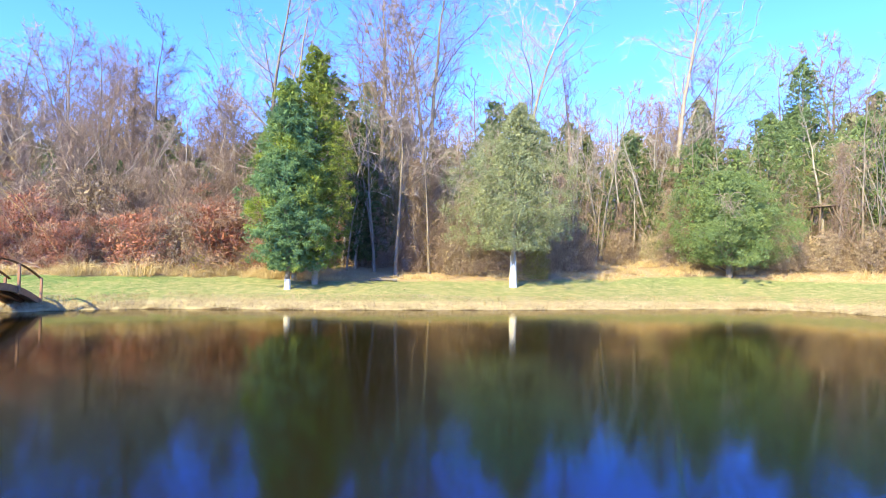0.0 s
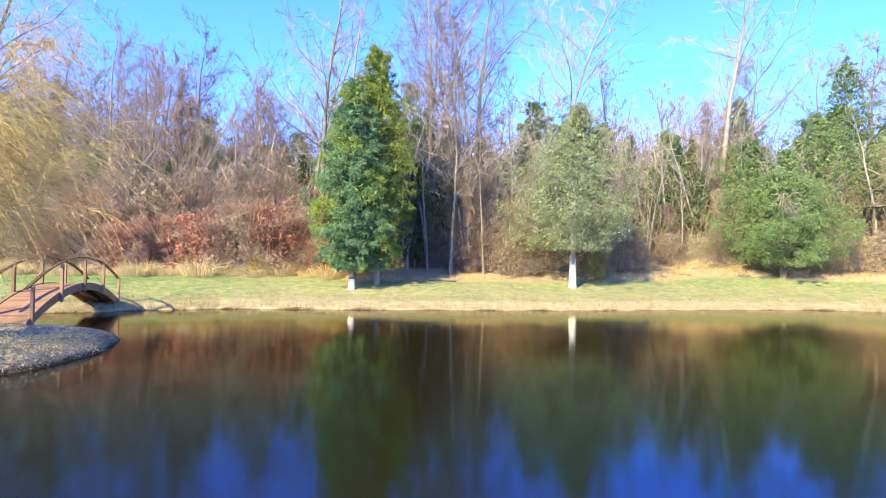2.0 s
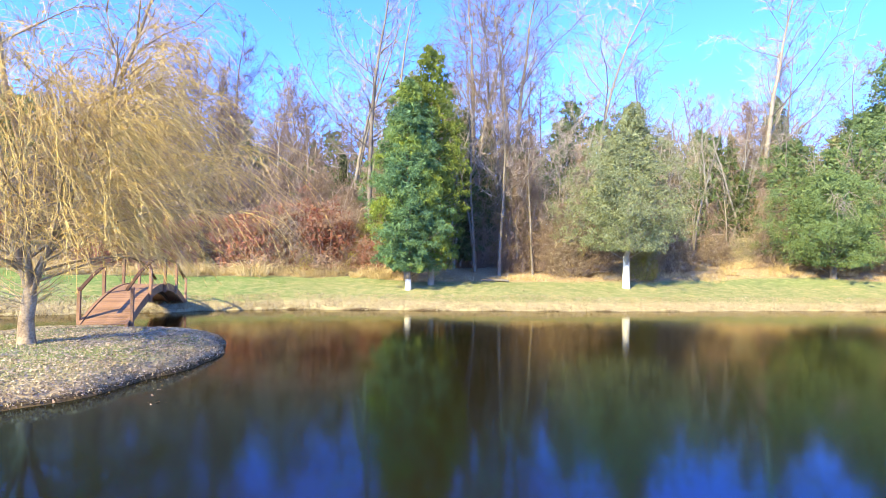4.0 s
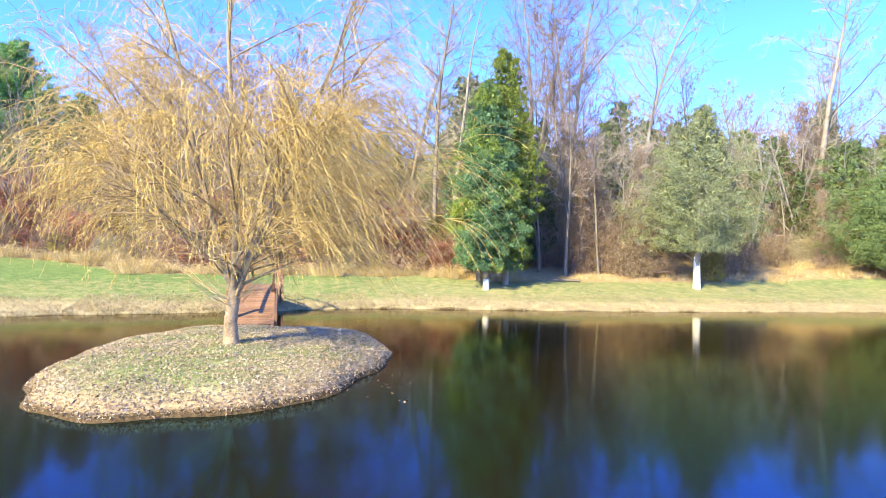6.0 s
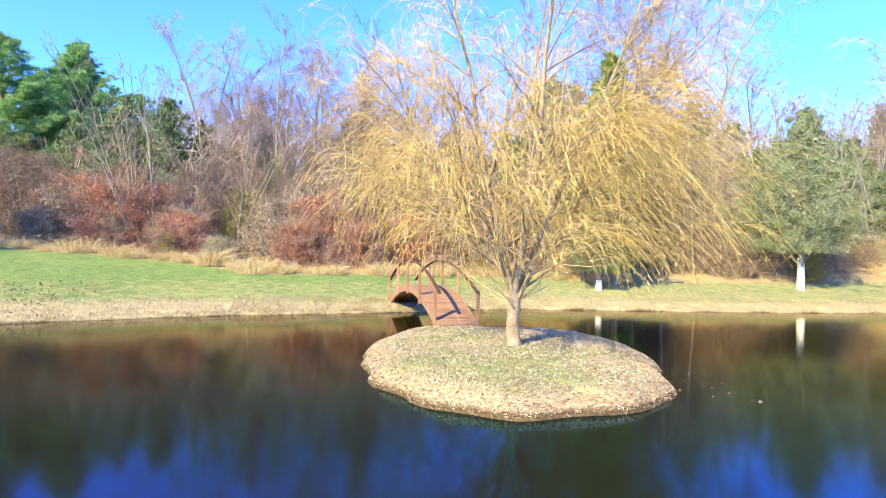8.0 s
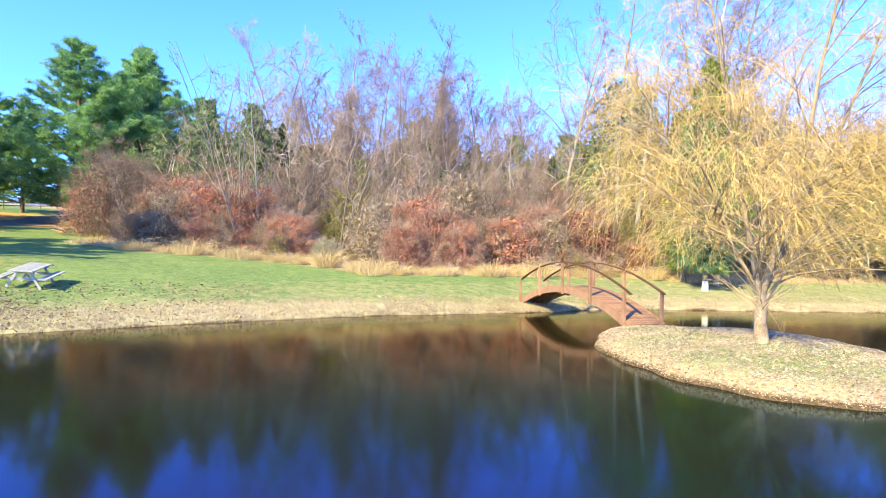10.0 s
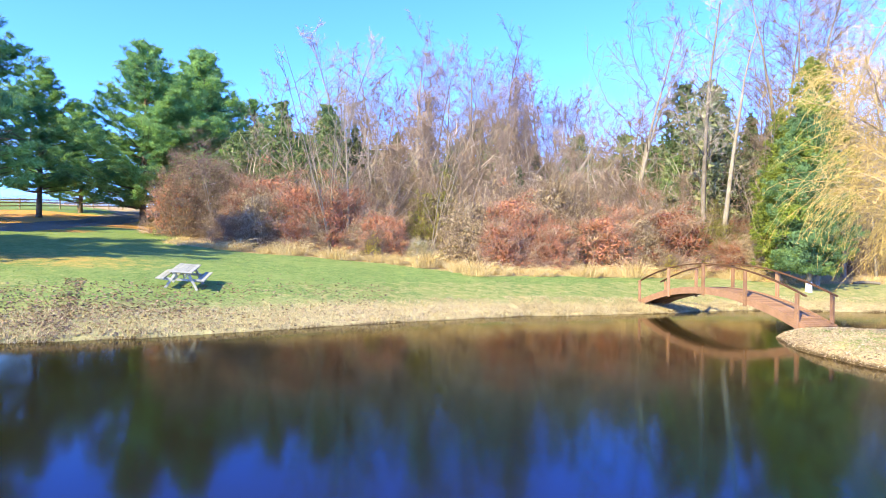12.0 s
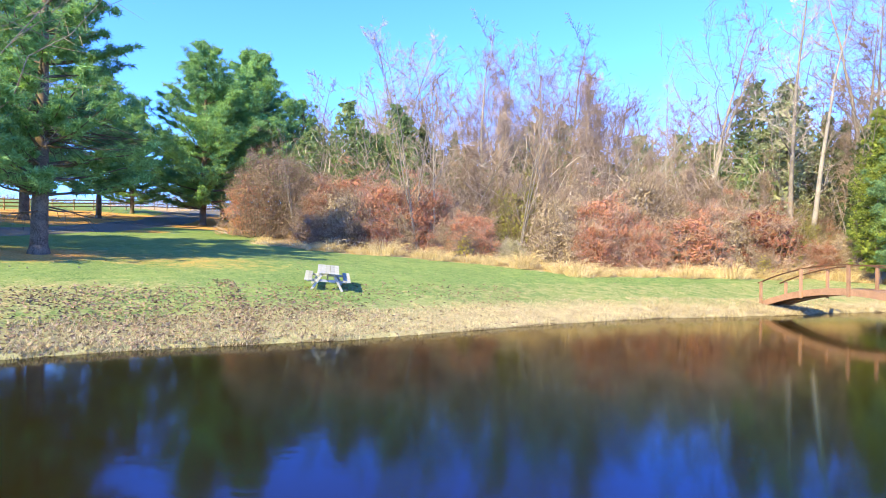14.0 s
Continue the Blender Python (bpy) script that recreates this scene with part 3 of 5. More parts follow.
def evergreen(name, seed, height, width, label, foliage, bark=BARK, base=0.08, peak=0.35, tufts=260, per=60, leaf=0.10,
              gaps=0.25, trunk_r=0.16, rag=0.3, point=0.8, twigs=60, puff=1.0, core=0):
    """A juniper or cedar: trunk, bare inner twigs and a crown of many rounded, ragged tufts of short leaves."""
    r = np.random.RandomState(seed)
    tree = thing(name, 0, 0, -50, label, "tree")
    trunk = Tubes()
    k = 9
    tt = np.linspace(0, 1, k)
    pts = np.stack([np.cumsum(r.randn(k)) * 0.05, np.cumsum(r.randn(k)) * 0.05, tt * height * 0.93 - 0.3], 1)
    pts[:2, :2] = 0
    trunk.add(pts, trunk_r * (1 - tt) ** 0.8 + 0.015, 7)

    def outline(h):
        return np.where(h < peak, 0.55 + 0.45 * np.sqrt(np.clip((h - base) / max(peak - base, 1e-3), 0, 1)), np.clip((1 - h) / (1 - peak), 0, 1) ** point)
    lobes = r.rand(9) * 6.28
    hh = base + (1 - base) * r.rand(tufts * 4)
    hh = hh[r.rand(len(hh)) < 0.12 + 0.88 * outline(hh)][:tufts]
    hh[:6] = 0.93 + 0.06 * r.rand(6)
    prof = outline(hh)
    n = len(hh)
    az = r.rand(n) * 6.28
    ragged = 1 + rag * (np.sin(az * 3 + lobes[0] + hh * 9) * 0.4 + np.sin(az * 5 + lobes[1] - hh * 17) * 0.3 + r.randn(n) * 0.35)
    rr = width / 2 * prof * ragged.clip(0.4, 1.5) * np.where(r.rand(n) < 0.78, 0.72 + 0.25 * r.rand(n), 0.15 + 0.55 * r.rand(n))
    hole = np.sin(az * 2 + hh * 13 + lobes[2]) + np.sin(az * 4 - hh * 23 + lobes[3]) > 2 - 2.2 * gaps
    keep = ~hole | (r.rand(n) < 0.2)
    hh, az, rr, prof = hh[keep], az[keep], rr[keep], prof[keep]
    cx, cy = np.interp(hh, tt, pts[:, 0]), np.interp(hh, tt, pts[:, 1])
    cen = np.stack([cx + np.cos(az) * rr, cy + np.sin(az) * rr, hh * height], 1)
    n = len(cen)
    out = unit(np.stack([np.cos(az), np.sin(az), 0.25 + 1.1 * hh], 1) + r.randn(n, 3) * 0.25)
    size = puff * (0.045 * width + 0.13) * (0.55 + 0.9 * r.rand(n)) * (0.55 + 0.45 * prof)
    v, f = puffs(r, cen, out, size, per, leaf)
    # core of larger leaves nearer to the trunk, added to darken the crown's gaps
    m = core or tufts * 5
    h2 = base + (0.97 - base) * r.rand(m)
    a2, r2 = r.rand(m) * 6.28, width / 2 * outline(h2) * 0.68 * np.sqrt(r.rand(m))
    c2 = np.stack([np.interp(h2, tt, pts[:, 0]) + np.cos(a2) * r2, np.interp(h2, tt, pts[:, 1]) + np.sin(a2) * r2, h2 * height], 1)
    w2 = unit(r.randn(m, 3) + np.stack([np.cos(a2), np.sin(a2), 0.3 + 0 * a2], 1) * 0.7)
    v2, f2 = blades(c2, w2 * leaf * 2.6, unit(np.cross(w2, r.randn(m, 3))) * leaf * 1.25)
    v, f = np.concatenate([v, v2]), np.concatenate([f, f2 + len(v)])
    for i in r.choice(n, min(twigs, n), replace=False):
        p0 = np.array([cx[i], cy[i], max(cen[i][2] - rr[i] * 0.5, 0.3)])
        trunk.add([p0, (p0 + cen[i]) / 2 + [0, 0, 0.1], cen[i]], [0.03, 0.02, 0.008], 3)
    trunk.link("trunk", bark, tree)
    link_mesh("crown", v, f, foliage, tree)
    return tree


def white_pine(name, seed, height, width, label, per=13, base=0.11, whorls=20, needle=0.2, limb_step=3.2, dead=0, tuft=0.30, girth=1.0):
    """A white pine: straight trunk, whorls of level limbs that turn up at the tips, soft tufts of needles on them, dead limbs low down."""
    r = np.random.RandomState(seed)
    tree = thing(name, 0, 0, -50, label, "tree")
    trunk = Tubes()
    tt = np.linspace(0, 1, 8)
    trunk.add(np.stack([0 * tt, 0 * tt, tt * height - 0.3], 1), 0.33 * girth * height / 20 * (1 - tt) ** 0.8 + 0.03, 9)
    trunk.add([(0, 0, -0.4), (0, 0, 0.05), (0, 0, 0.5)], np.array([0.56, 0.44, 0.32]) * girth * height / 20, 9)
    cs, ways = [], []
    for wv in range(whorls):
        h = base + (0.98 - base) * (wv + 0.3 * r.rand()) / whorls
        reach = width / 2 * min(1, 1.35 * (1 - h) ** 1.0 + 0.03) * (0.75 + 0.4 * r.rand()) * (0.8 if h < base + 0.08 else 1)
        for b in range(r.randint(5, 8)):
            a = r.rand() * 6.28
            ln = reach * (0.6 + 0.5 * r.rand())
            q = np.linspace(0, 1, 5)[:, None]
            rise = 0.05 + 0.3 * h + 1.0 * h**3
            lp = np.array([0, 0, h * height]) + np.array([math.cos(a), math.sin(a), rise * 0.6]) * ln * q + np.array([0, 0, 0.22]) * ln * q**2
            lp[1:] += r.randn(4, 3) * 0.07
            trunk.add(lp, 0.055 * (1 - q[:, 0]) * (1.3 - h) + 0.012, 4)
            m = int(6 + ln * limb_step)
            for t1 in 0.25 + 0.75 * r.rand(m):
                p = np.array([np.interp(t1, q[:, 0], lp[:, d]) for d in range(3)])
                out = unit(np.array([math.cos(a) + r.randn() * 0.7, math.sin(a) + r.randn() * 0.7, 0.45]))
                cs.append(p + out * (0.25 + 0.5 * r.rand()) * (0.4 + 0.25 * ln) * 0.6)
                ways.append(out)
    for b in range(dead):
        h, a, ln = base * 0.7 + 0.35 * r.rand(), r.rand() * 6.28, width * (0.2 + 0.25 * r.rand())
        q = np.linspace(0, 1, 5)[:, None]
        way = np.array([math.cos(a), math.sin(a), -0.1])
        lp = np.array([0, 0, h * height]) + way * ln * q + np.cumsum(r.randn(5, 3), 0) * 0.12 * q
        trunk.add(lp, 0.035 * (1 - q[:, 0]) + 0.008, 4)
        for e in range(12):
            p = lp[1 + e % 4] + r.randn(3) * 0.05
            w = unit(way + r.randn(3) * 0.7)
            trunk.add([p, p + w * 0.4 + r.randn(3) * 0.06, p + w * (0.7 + 0.6 * r.rand())], [0.012, 0.009, 0.004], 3)
    cs, ways = np.array(cs), np.array(ways)
    v, f = puffs(r, cs, ways + [0, 0, 0.5], tuft * (0.7 + 0.6 * r.rand(len(cs))), per, needle, 0.55, 0.17)
    trunk.link("trunk", PINE_BARK, tree)
    link_mesh("crown", v, f, PINE, tree)
    return tree


def shrub(name, seed, width, height, depth, label, leaves, twig=TWIG, stems=40, leaf=0.042, count=11000, dome=0.72, category="bush", lumps=210):
    """A thicket: arching stems from the ground, a billowing mass of small leaves down to the grass, and fine twigs that stick out of it."""
    r = np.random.RandomState(seed)
    bush = thing(name, 0, 0, -50, label, category)
    wood = Tubes()
    for s in range(stems):
        a, rad = r.rand() * 6.28, math.sqrt(r.rand())
        foot = np.array([math.cos(a) * rad * width * 0.36, math.sin(a) * rad * depth * 0.36, -0.1])
        a2 = a + r.randn() * 0.7
        far = rad * 0.35 + 0.25 * r.rand()
        tip = np.array([foot[0] + math.cos(a2) * far * width * 0.42, foot[1] + math.sin(a2) * far * depth * 0.42,
                        height * (1 - dome * rad**2) * (0.6 + 0.5 * r.rand())])
        q = np.linspace(0, 1, 5)[:, None]
        lp = foot + (tip - foot) * q + np.array([0, 0, 0.35 * height]) * q * (1 - q) + np.cumsum(r.randn(5, 3), 0) * 0.03 * height * [1, 1, 0.5]
        wood.add(lp, 0.015 * (1 - 0.75 * q[:, 0]), 3)
    # lumps of leaves over an uneven dome
    a, up = r.rand(lumps) * 6.28, r.rand(lumps) ** 0.9
    rim = np.sqrt(np.clip(1 - dome * up**2, 0.05, 1)) * (0.82 + 0.22 * np.sin(3 * a + seed) * np.sin(2 * a + 4 * up) + 0.10 * r.randn(lumps))
    rim = rim * np.where(r.rand(lumps) < 0.8, 1, 0.5)
    cen = np.stack([np.cos(a) * rim * width * 0.46, np.sin(a) * rim * depth * 0.46, up * height * (0.82 + 0.12 * r.randn(lumps))], 1)
    cen[:, 2] = np.maximum(cen[:, 2], 0.12)
    out = unit(np.stack([np.cos(a), np.sin(a), 0.2 + 1.2 * up], 1))
    size = (0.055 * width + 0.07) * (0.5 + 0.9 * r.rand(lumps))
    v, f = puffs(r, cen, out, size, max(count // lumps, 4), leaf)
    k = count // 6
    a2, u2 = r.rand(k) * 6.28, r.rand(k)
    r2 = np.sqrt(np.clip(1 - dome * u2**2, 0.05, 1)) * 0.36 * np.sqrt(r.rand(k))
    w2 = unit(r.randn(k, 3) + [0, 0, 0.2])
    v2, f2 = blades(np.stack([np.cos(a2) * r2 * width, np.sin(a2) * r2 * depth, 0.05 + u2 * height * 0.8], 1), w2 * leaf * 2.4, unit(np.cross(w2, r.randn(k, 3))) * leaf * 1.2)
    v, f = np.concatenate([v, v2]), np.concatenate([f, f2 + len(v)])
    v[:, 2] = np.abs(v[:, 2])
    # fine arching twigs out of the lumps
    m = 2000
    i = r.randint(0, lumps, m)
    w = unit(out[i] * 0.8 + r.randn(m, 3) * 0.6 + [0, 0, 0.25]) * (0.16 + 0.34 * r.rand(m, 1))
    tv, tf = blades(cen[i] + w * 0.9 + r.randn(m, 3) * 0.12, w, unit(np.cross(w, r.randn(m, 3))) * 0.0075)
    tv[:, 2] = np.abs(tv[:, 2])
    link_mesh("branching", np.concatenate(wood.v + [tv]), np.concatenate(wood.f).tolist() + (tf + wood.n).tolist(), twig, bush)
    link_mesh("foliage", v, f, leaves, bush)
    return bush


def tuft(name, seed, height, width, count, mat, label):
    """A leaning, bent-over clump of dry grass."""
    r = np.random.RandomState(seed)
    a = r.rand(count) * 6.28
    rad = np.sqrt(r.rand(count)) * width * 0.4
    foot = np.stack([np.cos(a) * rad, np.sin(a) * rad, 0 * a - 0.03], 1)
    lean = np.stack([np.cos(a), np.sin(a), 0 * a], 1) * (0.2 + 0.9 * r.rand(count, 1)) + r.randn(count, 3) * [0.3, 0.3, 0]
    h = height * (0.35 + 0.7 * r.rand(count, 1)) * (1.1 - 0.6 * rad[:, None] / (0.4 * width))
    mid = foot + (lean * 0.35 + [0, 0, 0.65]) * h
    top = foot + (lean * 1.0 + [0, 0, 0.75]) * h
    side = unit(np.cross(lean + [0, 0, 1.0], r.randn(count, 3))) * 0.0075
    v = np.stack([foot - side, foot + side, mid + side, mid - side, top], 1).reshape(-1, 3)
    f = []
    for k in range(count):
        b = 5 * k
        f += [(b, b + 1, b + 2, b + 3), (b + 3, b + 2, b + 4)]
    ob = link_mesh(name, v, f, mat)
    return tagged(ob, label, "grass", "tall grass along the bushes")


def brush_cloud(name, seed, count, place, length, mat, label, width=0.026):
    """Countless thin upright twigs that fill the depth of the woods."""
    r = np.random.RandomState(seed)
    x, y, z = place(r, count)
    c = np.stack([x, y, z], 1)
    way = unit(r.randn(count, 3) * [0.75, 0.75, 0.5] + [0, 0, 0.8])
    side = unit(np.cross(way, r.randn(count, 3)))
    s = 0.5 + r.rand(count, 1)
    v, f = blades(c, way * length * s, side * width * s)
    return tagged(link_mesh(name, v, f, mat), label, "brush", kind="stuff")


def vine_column(name, seed, height, radius, count, label, mat=None):
    """A tree smothered in fine hanging vines: a kinked stem inside a ragged column of thin drooping twigs."""
    r = np.random.RandomState(seed)
    tree = thing(name, 0, 0, -50, label, "vines")
    stem = Tubes()
    tt = np.linspace(0, 1, 8)
    pts = np.stack([np.cumsum(r.randn(8)) * 0.12, np.cumsum(r.randn(8)) * 0.12, tt * height - 0.2], 1)
    pts[0, :2] = 0
    stem.add(pts, 0.12 * (1 - tt) + 0.02, 6)
    h = r.rand(count) ** 1.5
    lump = 1 + 0.35 * np.sin(h * 9 + seed) + 0.2 * np.sin(h * 23 + 2 * seed)
    a = r.rand(count) * 6.28
    rad = radius * (1.2 - 0.75 * h) * lump * np.abs(r.randn(count)) * 0.6 * (1 + 0.3 * np.sin(3 * a + seed))
    c = np.stack([np.interp(h, tt, pts[:, 0]) + np.cos(a) * rad, np.interp(h, tt, pts[:, 1]) + np.sin(a) * rad, h * height], 1)
    way = unit(r.randn(count, 3) * [0.8, 0.8, 0.7] + np.stack([np.cos(a) * 0.3, np.sin(a) * 0.3, -0.6 * np.ones(count)], 1))
    side = unit(np.cross(way, r.randn(count, 3)))
    s = 0.5 + r.rand(count, 1)
    v, f = blades(c, way * 0.27 * s, side * 0.013 * s)
    stem.link("trunk", BARK, tree)
    link_mesh("tangle", v, f, mat or VINE, tree)
    return tree


def stand(proto, x, y, scale=1.0, turn=0.0, sink=0.0, label="", group="", sz=None):
    """A copy of a thing on the ground at x, y."""
    z = float(ground_height(x, y)) - sink
    ob = copy_thing(proto, pose(x, y, z, 0, 0, turn) @ Matrix.Diagonal((scale, scale, sz or scale, 1)))
    if label:
        ob["label"] = label
    if group:
        ob["group"] = group
    return ob


def settle(ob, x, y, turn=0.0, z=None):
    """Puts a thing that is built once at its place."""
    ob.matrix_basis = pose(x, y, float(ground_height(x, y)) if z is None else z, 0, 0, turn)
    return ob


def discard(ob):
    for o in (*ob.children_recursive, ob):
        bpy.data.objects.remove(o)


# ---- the arched footbridge ----
def build_bridge():
    (nx, ny), (fx, fy) = (-19.80, 18.38), (-23.29, 27.57)
    length, width, z_end, rise = math.hypot(fx - nx, fy - ny), 1.30, 0.50, 0.92
    turn = math.degrees(math.atan2(fy - ny, fx - nx))
    bridge = thing("footbridge", nx, ny, 0.0, "arched red-brown wooden footbridge with bent handrails over the pond", "bridge", rz=turn)
    n = 26
    s = np.linspace(-0.028, 1.028, n)

    def arch(t):
        return z_end + rise * (1 - (2 * t - 1) ** 2)

    def ribbon(name, y, thick, lo, hi, mat, label=""):
        """A bent beam along the arch between two heights over the deck line."""
        v, f = [], []
        for t in s:
            for yy in (y - thick / 2, y + thick / 2):
                for zz in (lo, hi):
                    v.append((t * length, yy, arch(t) + zz))
        for k in range(n - 1):
            a, b = 4 * k, 4 * k + 4
            f += [(a, a + 1, b + 1, b), (a + 2, b + 2, b + 3, a + 3), (a + 1, a + 3, b + 3, b + 1), (a, b, b + 2, a + 2)]
        f += [(0, 2, 3, 1), (4 * n - 4, 4 * n - 3, 4 * n - 1, 4 * n - 2)]
        return link_mesh(name, v, f, mat, bridge, label)
    for y in (-width / 2, width / 2):
        ribbon("side_beam", y, 0.09, -0.27, 0.03, BRIDGE_WOOD, "bent side beam")
        ribbon("handrail", y, 0.11, 1.02, 1.065, BRIDGE_DARK, "thin bent handrail")
    ribbon("inner_beam", 0.0, 0.09, -0.27, -0.045, BRIDGE_DARK)
    for k in range(5):
        t = 0.0 + k / 4
        for y in (-width / 2, width / 2):
            out = 0.092 if y > 0 else -0.092
            bm = bmesh.new()
            box_bm(bm, 0.13, 0.095, 1.35, pose(t * length, y + out, arch(t) + 1.02 - 0.675), 0.008)
            part("post", bm, BRIDGE_WOOD, bridge)
    step = 0.142
    count = int(length * 1.056 / step)
    bm = bmesh.new()
    box_bm(bm, step - 0.008, width - 0.10, 0.038, None, 0.004)
    me = bpy.data.meshes.new("deck_plank")
    bm.to_mesh(me)
    bm.free()
    me.materials.append(BRIDGE_WOOD)
    for k in range(count):
        t = -0.028 + 1.056 * (k + 0.5) / count
        slope = math.degrees(math.atan(rise * -4 * (2 * t - 1) / length))
        ob = new("deck_plank", me)
        ob.parent = bridge
        ob.matrix_basis = pose(t * length, 0, arch(t) - 0.02, 0, -slope, 0)
    for t, ln in ((1.03, 0.9), (-0.03, 0.5)):
        bm = bmesh.new()
        box_bm(bm, ln, width + 0.2, 0.5, pose(t * length, 0, z_end - 0.62), 0.03)
        part("abutment", bm, BRIDGE_DARK, bridge, "dark footing block at the bridge's end")


# ---- the picnic table ----
def build_table():
    x, y = -43.82, 18.55
    z = float(ground_height(x, y))
    zx = float(ground_height(x + 1, y + 0.45) - ground_height(x - 1, y - 0.45)) / 2.2
    zy = float(ground_height(x - 0.45, y + 1) - ground_height(x + 0.45, y - 1)) / 2.2
    table = thing("picnic_table", x, y, z, "weathered white wooden picnic table with two attached benches on the lawn", "table")
    table.matrix_basis = pose(x, y, z + 0.02, math.degrees(math.atan(zy)), -math.degrees(math.atan(zx)), 21)

    def board(name, sx, sy, sz, m, mat=PAINT_WHITE):
        bm = bmesh.new()
        box_bm(bm, sx, sy, sz, m, 0.006)
        return part(name, bm, mat, table)
    for k in range(5):
        board("tabletop_board", 0.165, 1.85, 0.042, pose((k - 2) * 0.172, 0, 0.74))
    for side in (-1, 1):
        for k in range(2):
            board("bench_board", 0.145, 1.85, 0.042, pose(side * (0.68 + k * 0.152), 0, 0.44))
    for end in (-0.62, 0.62):
        for side in (-1, 1):
            board("leg", 0.10, 0.042, 0.86, pose(side * 0.40, end, 0.35, 0, -side * 30, 0))
        board("bench_support", 1.62, 0.042, 0.10, pose(0, end + 0.045, 0.37))
        board("top_support", 0.74, 0.042, 0.09, pose(0, end + 0.045, 0.672))
        board("brace", 0.05, 0.62, 0.05, pose(0, end * 0.55, 0.52, 40 if end > 0 else -40, 0, 0))


# ---- the paddock fence beyond the drive ----
def build_fence():
    fence = thing("rail_fence", -90, 40, 0, "three-rail brown wooden paddock fence beyond the drive", "fence")
    line = [(-97, 26), (-93, 44), (-92, 62), (-92, 80), (-89, 98)]
    pts = []
    for (ax, ay), (bx, by) in zip(line[:-1], line[1:]):
        k = max(int(math.hypot(bx - ax, by - ay) / 2.6), 1)
        pts += [(ax + (bx - ax) * i / k, ay + (by - ay) * i / k) for i in range(k)]
    base = fence.matrix_basis.inverted()
    for a, b in zip(pts[:-1], pts[1:]):
        za, zb = float(ground_height(*a)), float(ground_height(*b))
        bm = bmesh.new()
        box_bm(bm, 0.13, 0.13, 1.6, base @ pose(a[0], a[1], za + 0.6), 0.01)
        part("post", bm, FENCE_WOOD, fence)
        way = Vector((b[0] - a[0], b[1] - a[1], zb - za))
        for h in (0.45, 0.85, 1.22):
            mid = Vector((a[0] + b[0], a[1] + b[1], za + zb)) / 2 + Vector((0, 0, h))
            bm = bmesh.new()
            box_bm(bm, way.length, 0.04, 0.13, base @ Matrix.Translation(mid) @ way.to_track_quat("X", "Z").to_matrix().to_4x4(), 0)
            part("rail", bm, FENCE_WOOD, fence)


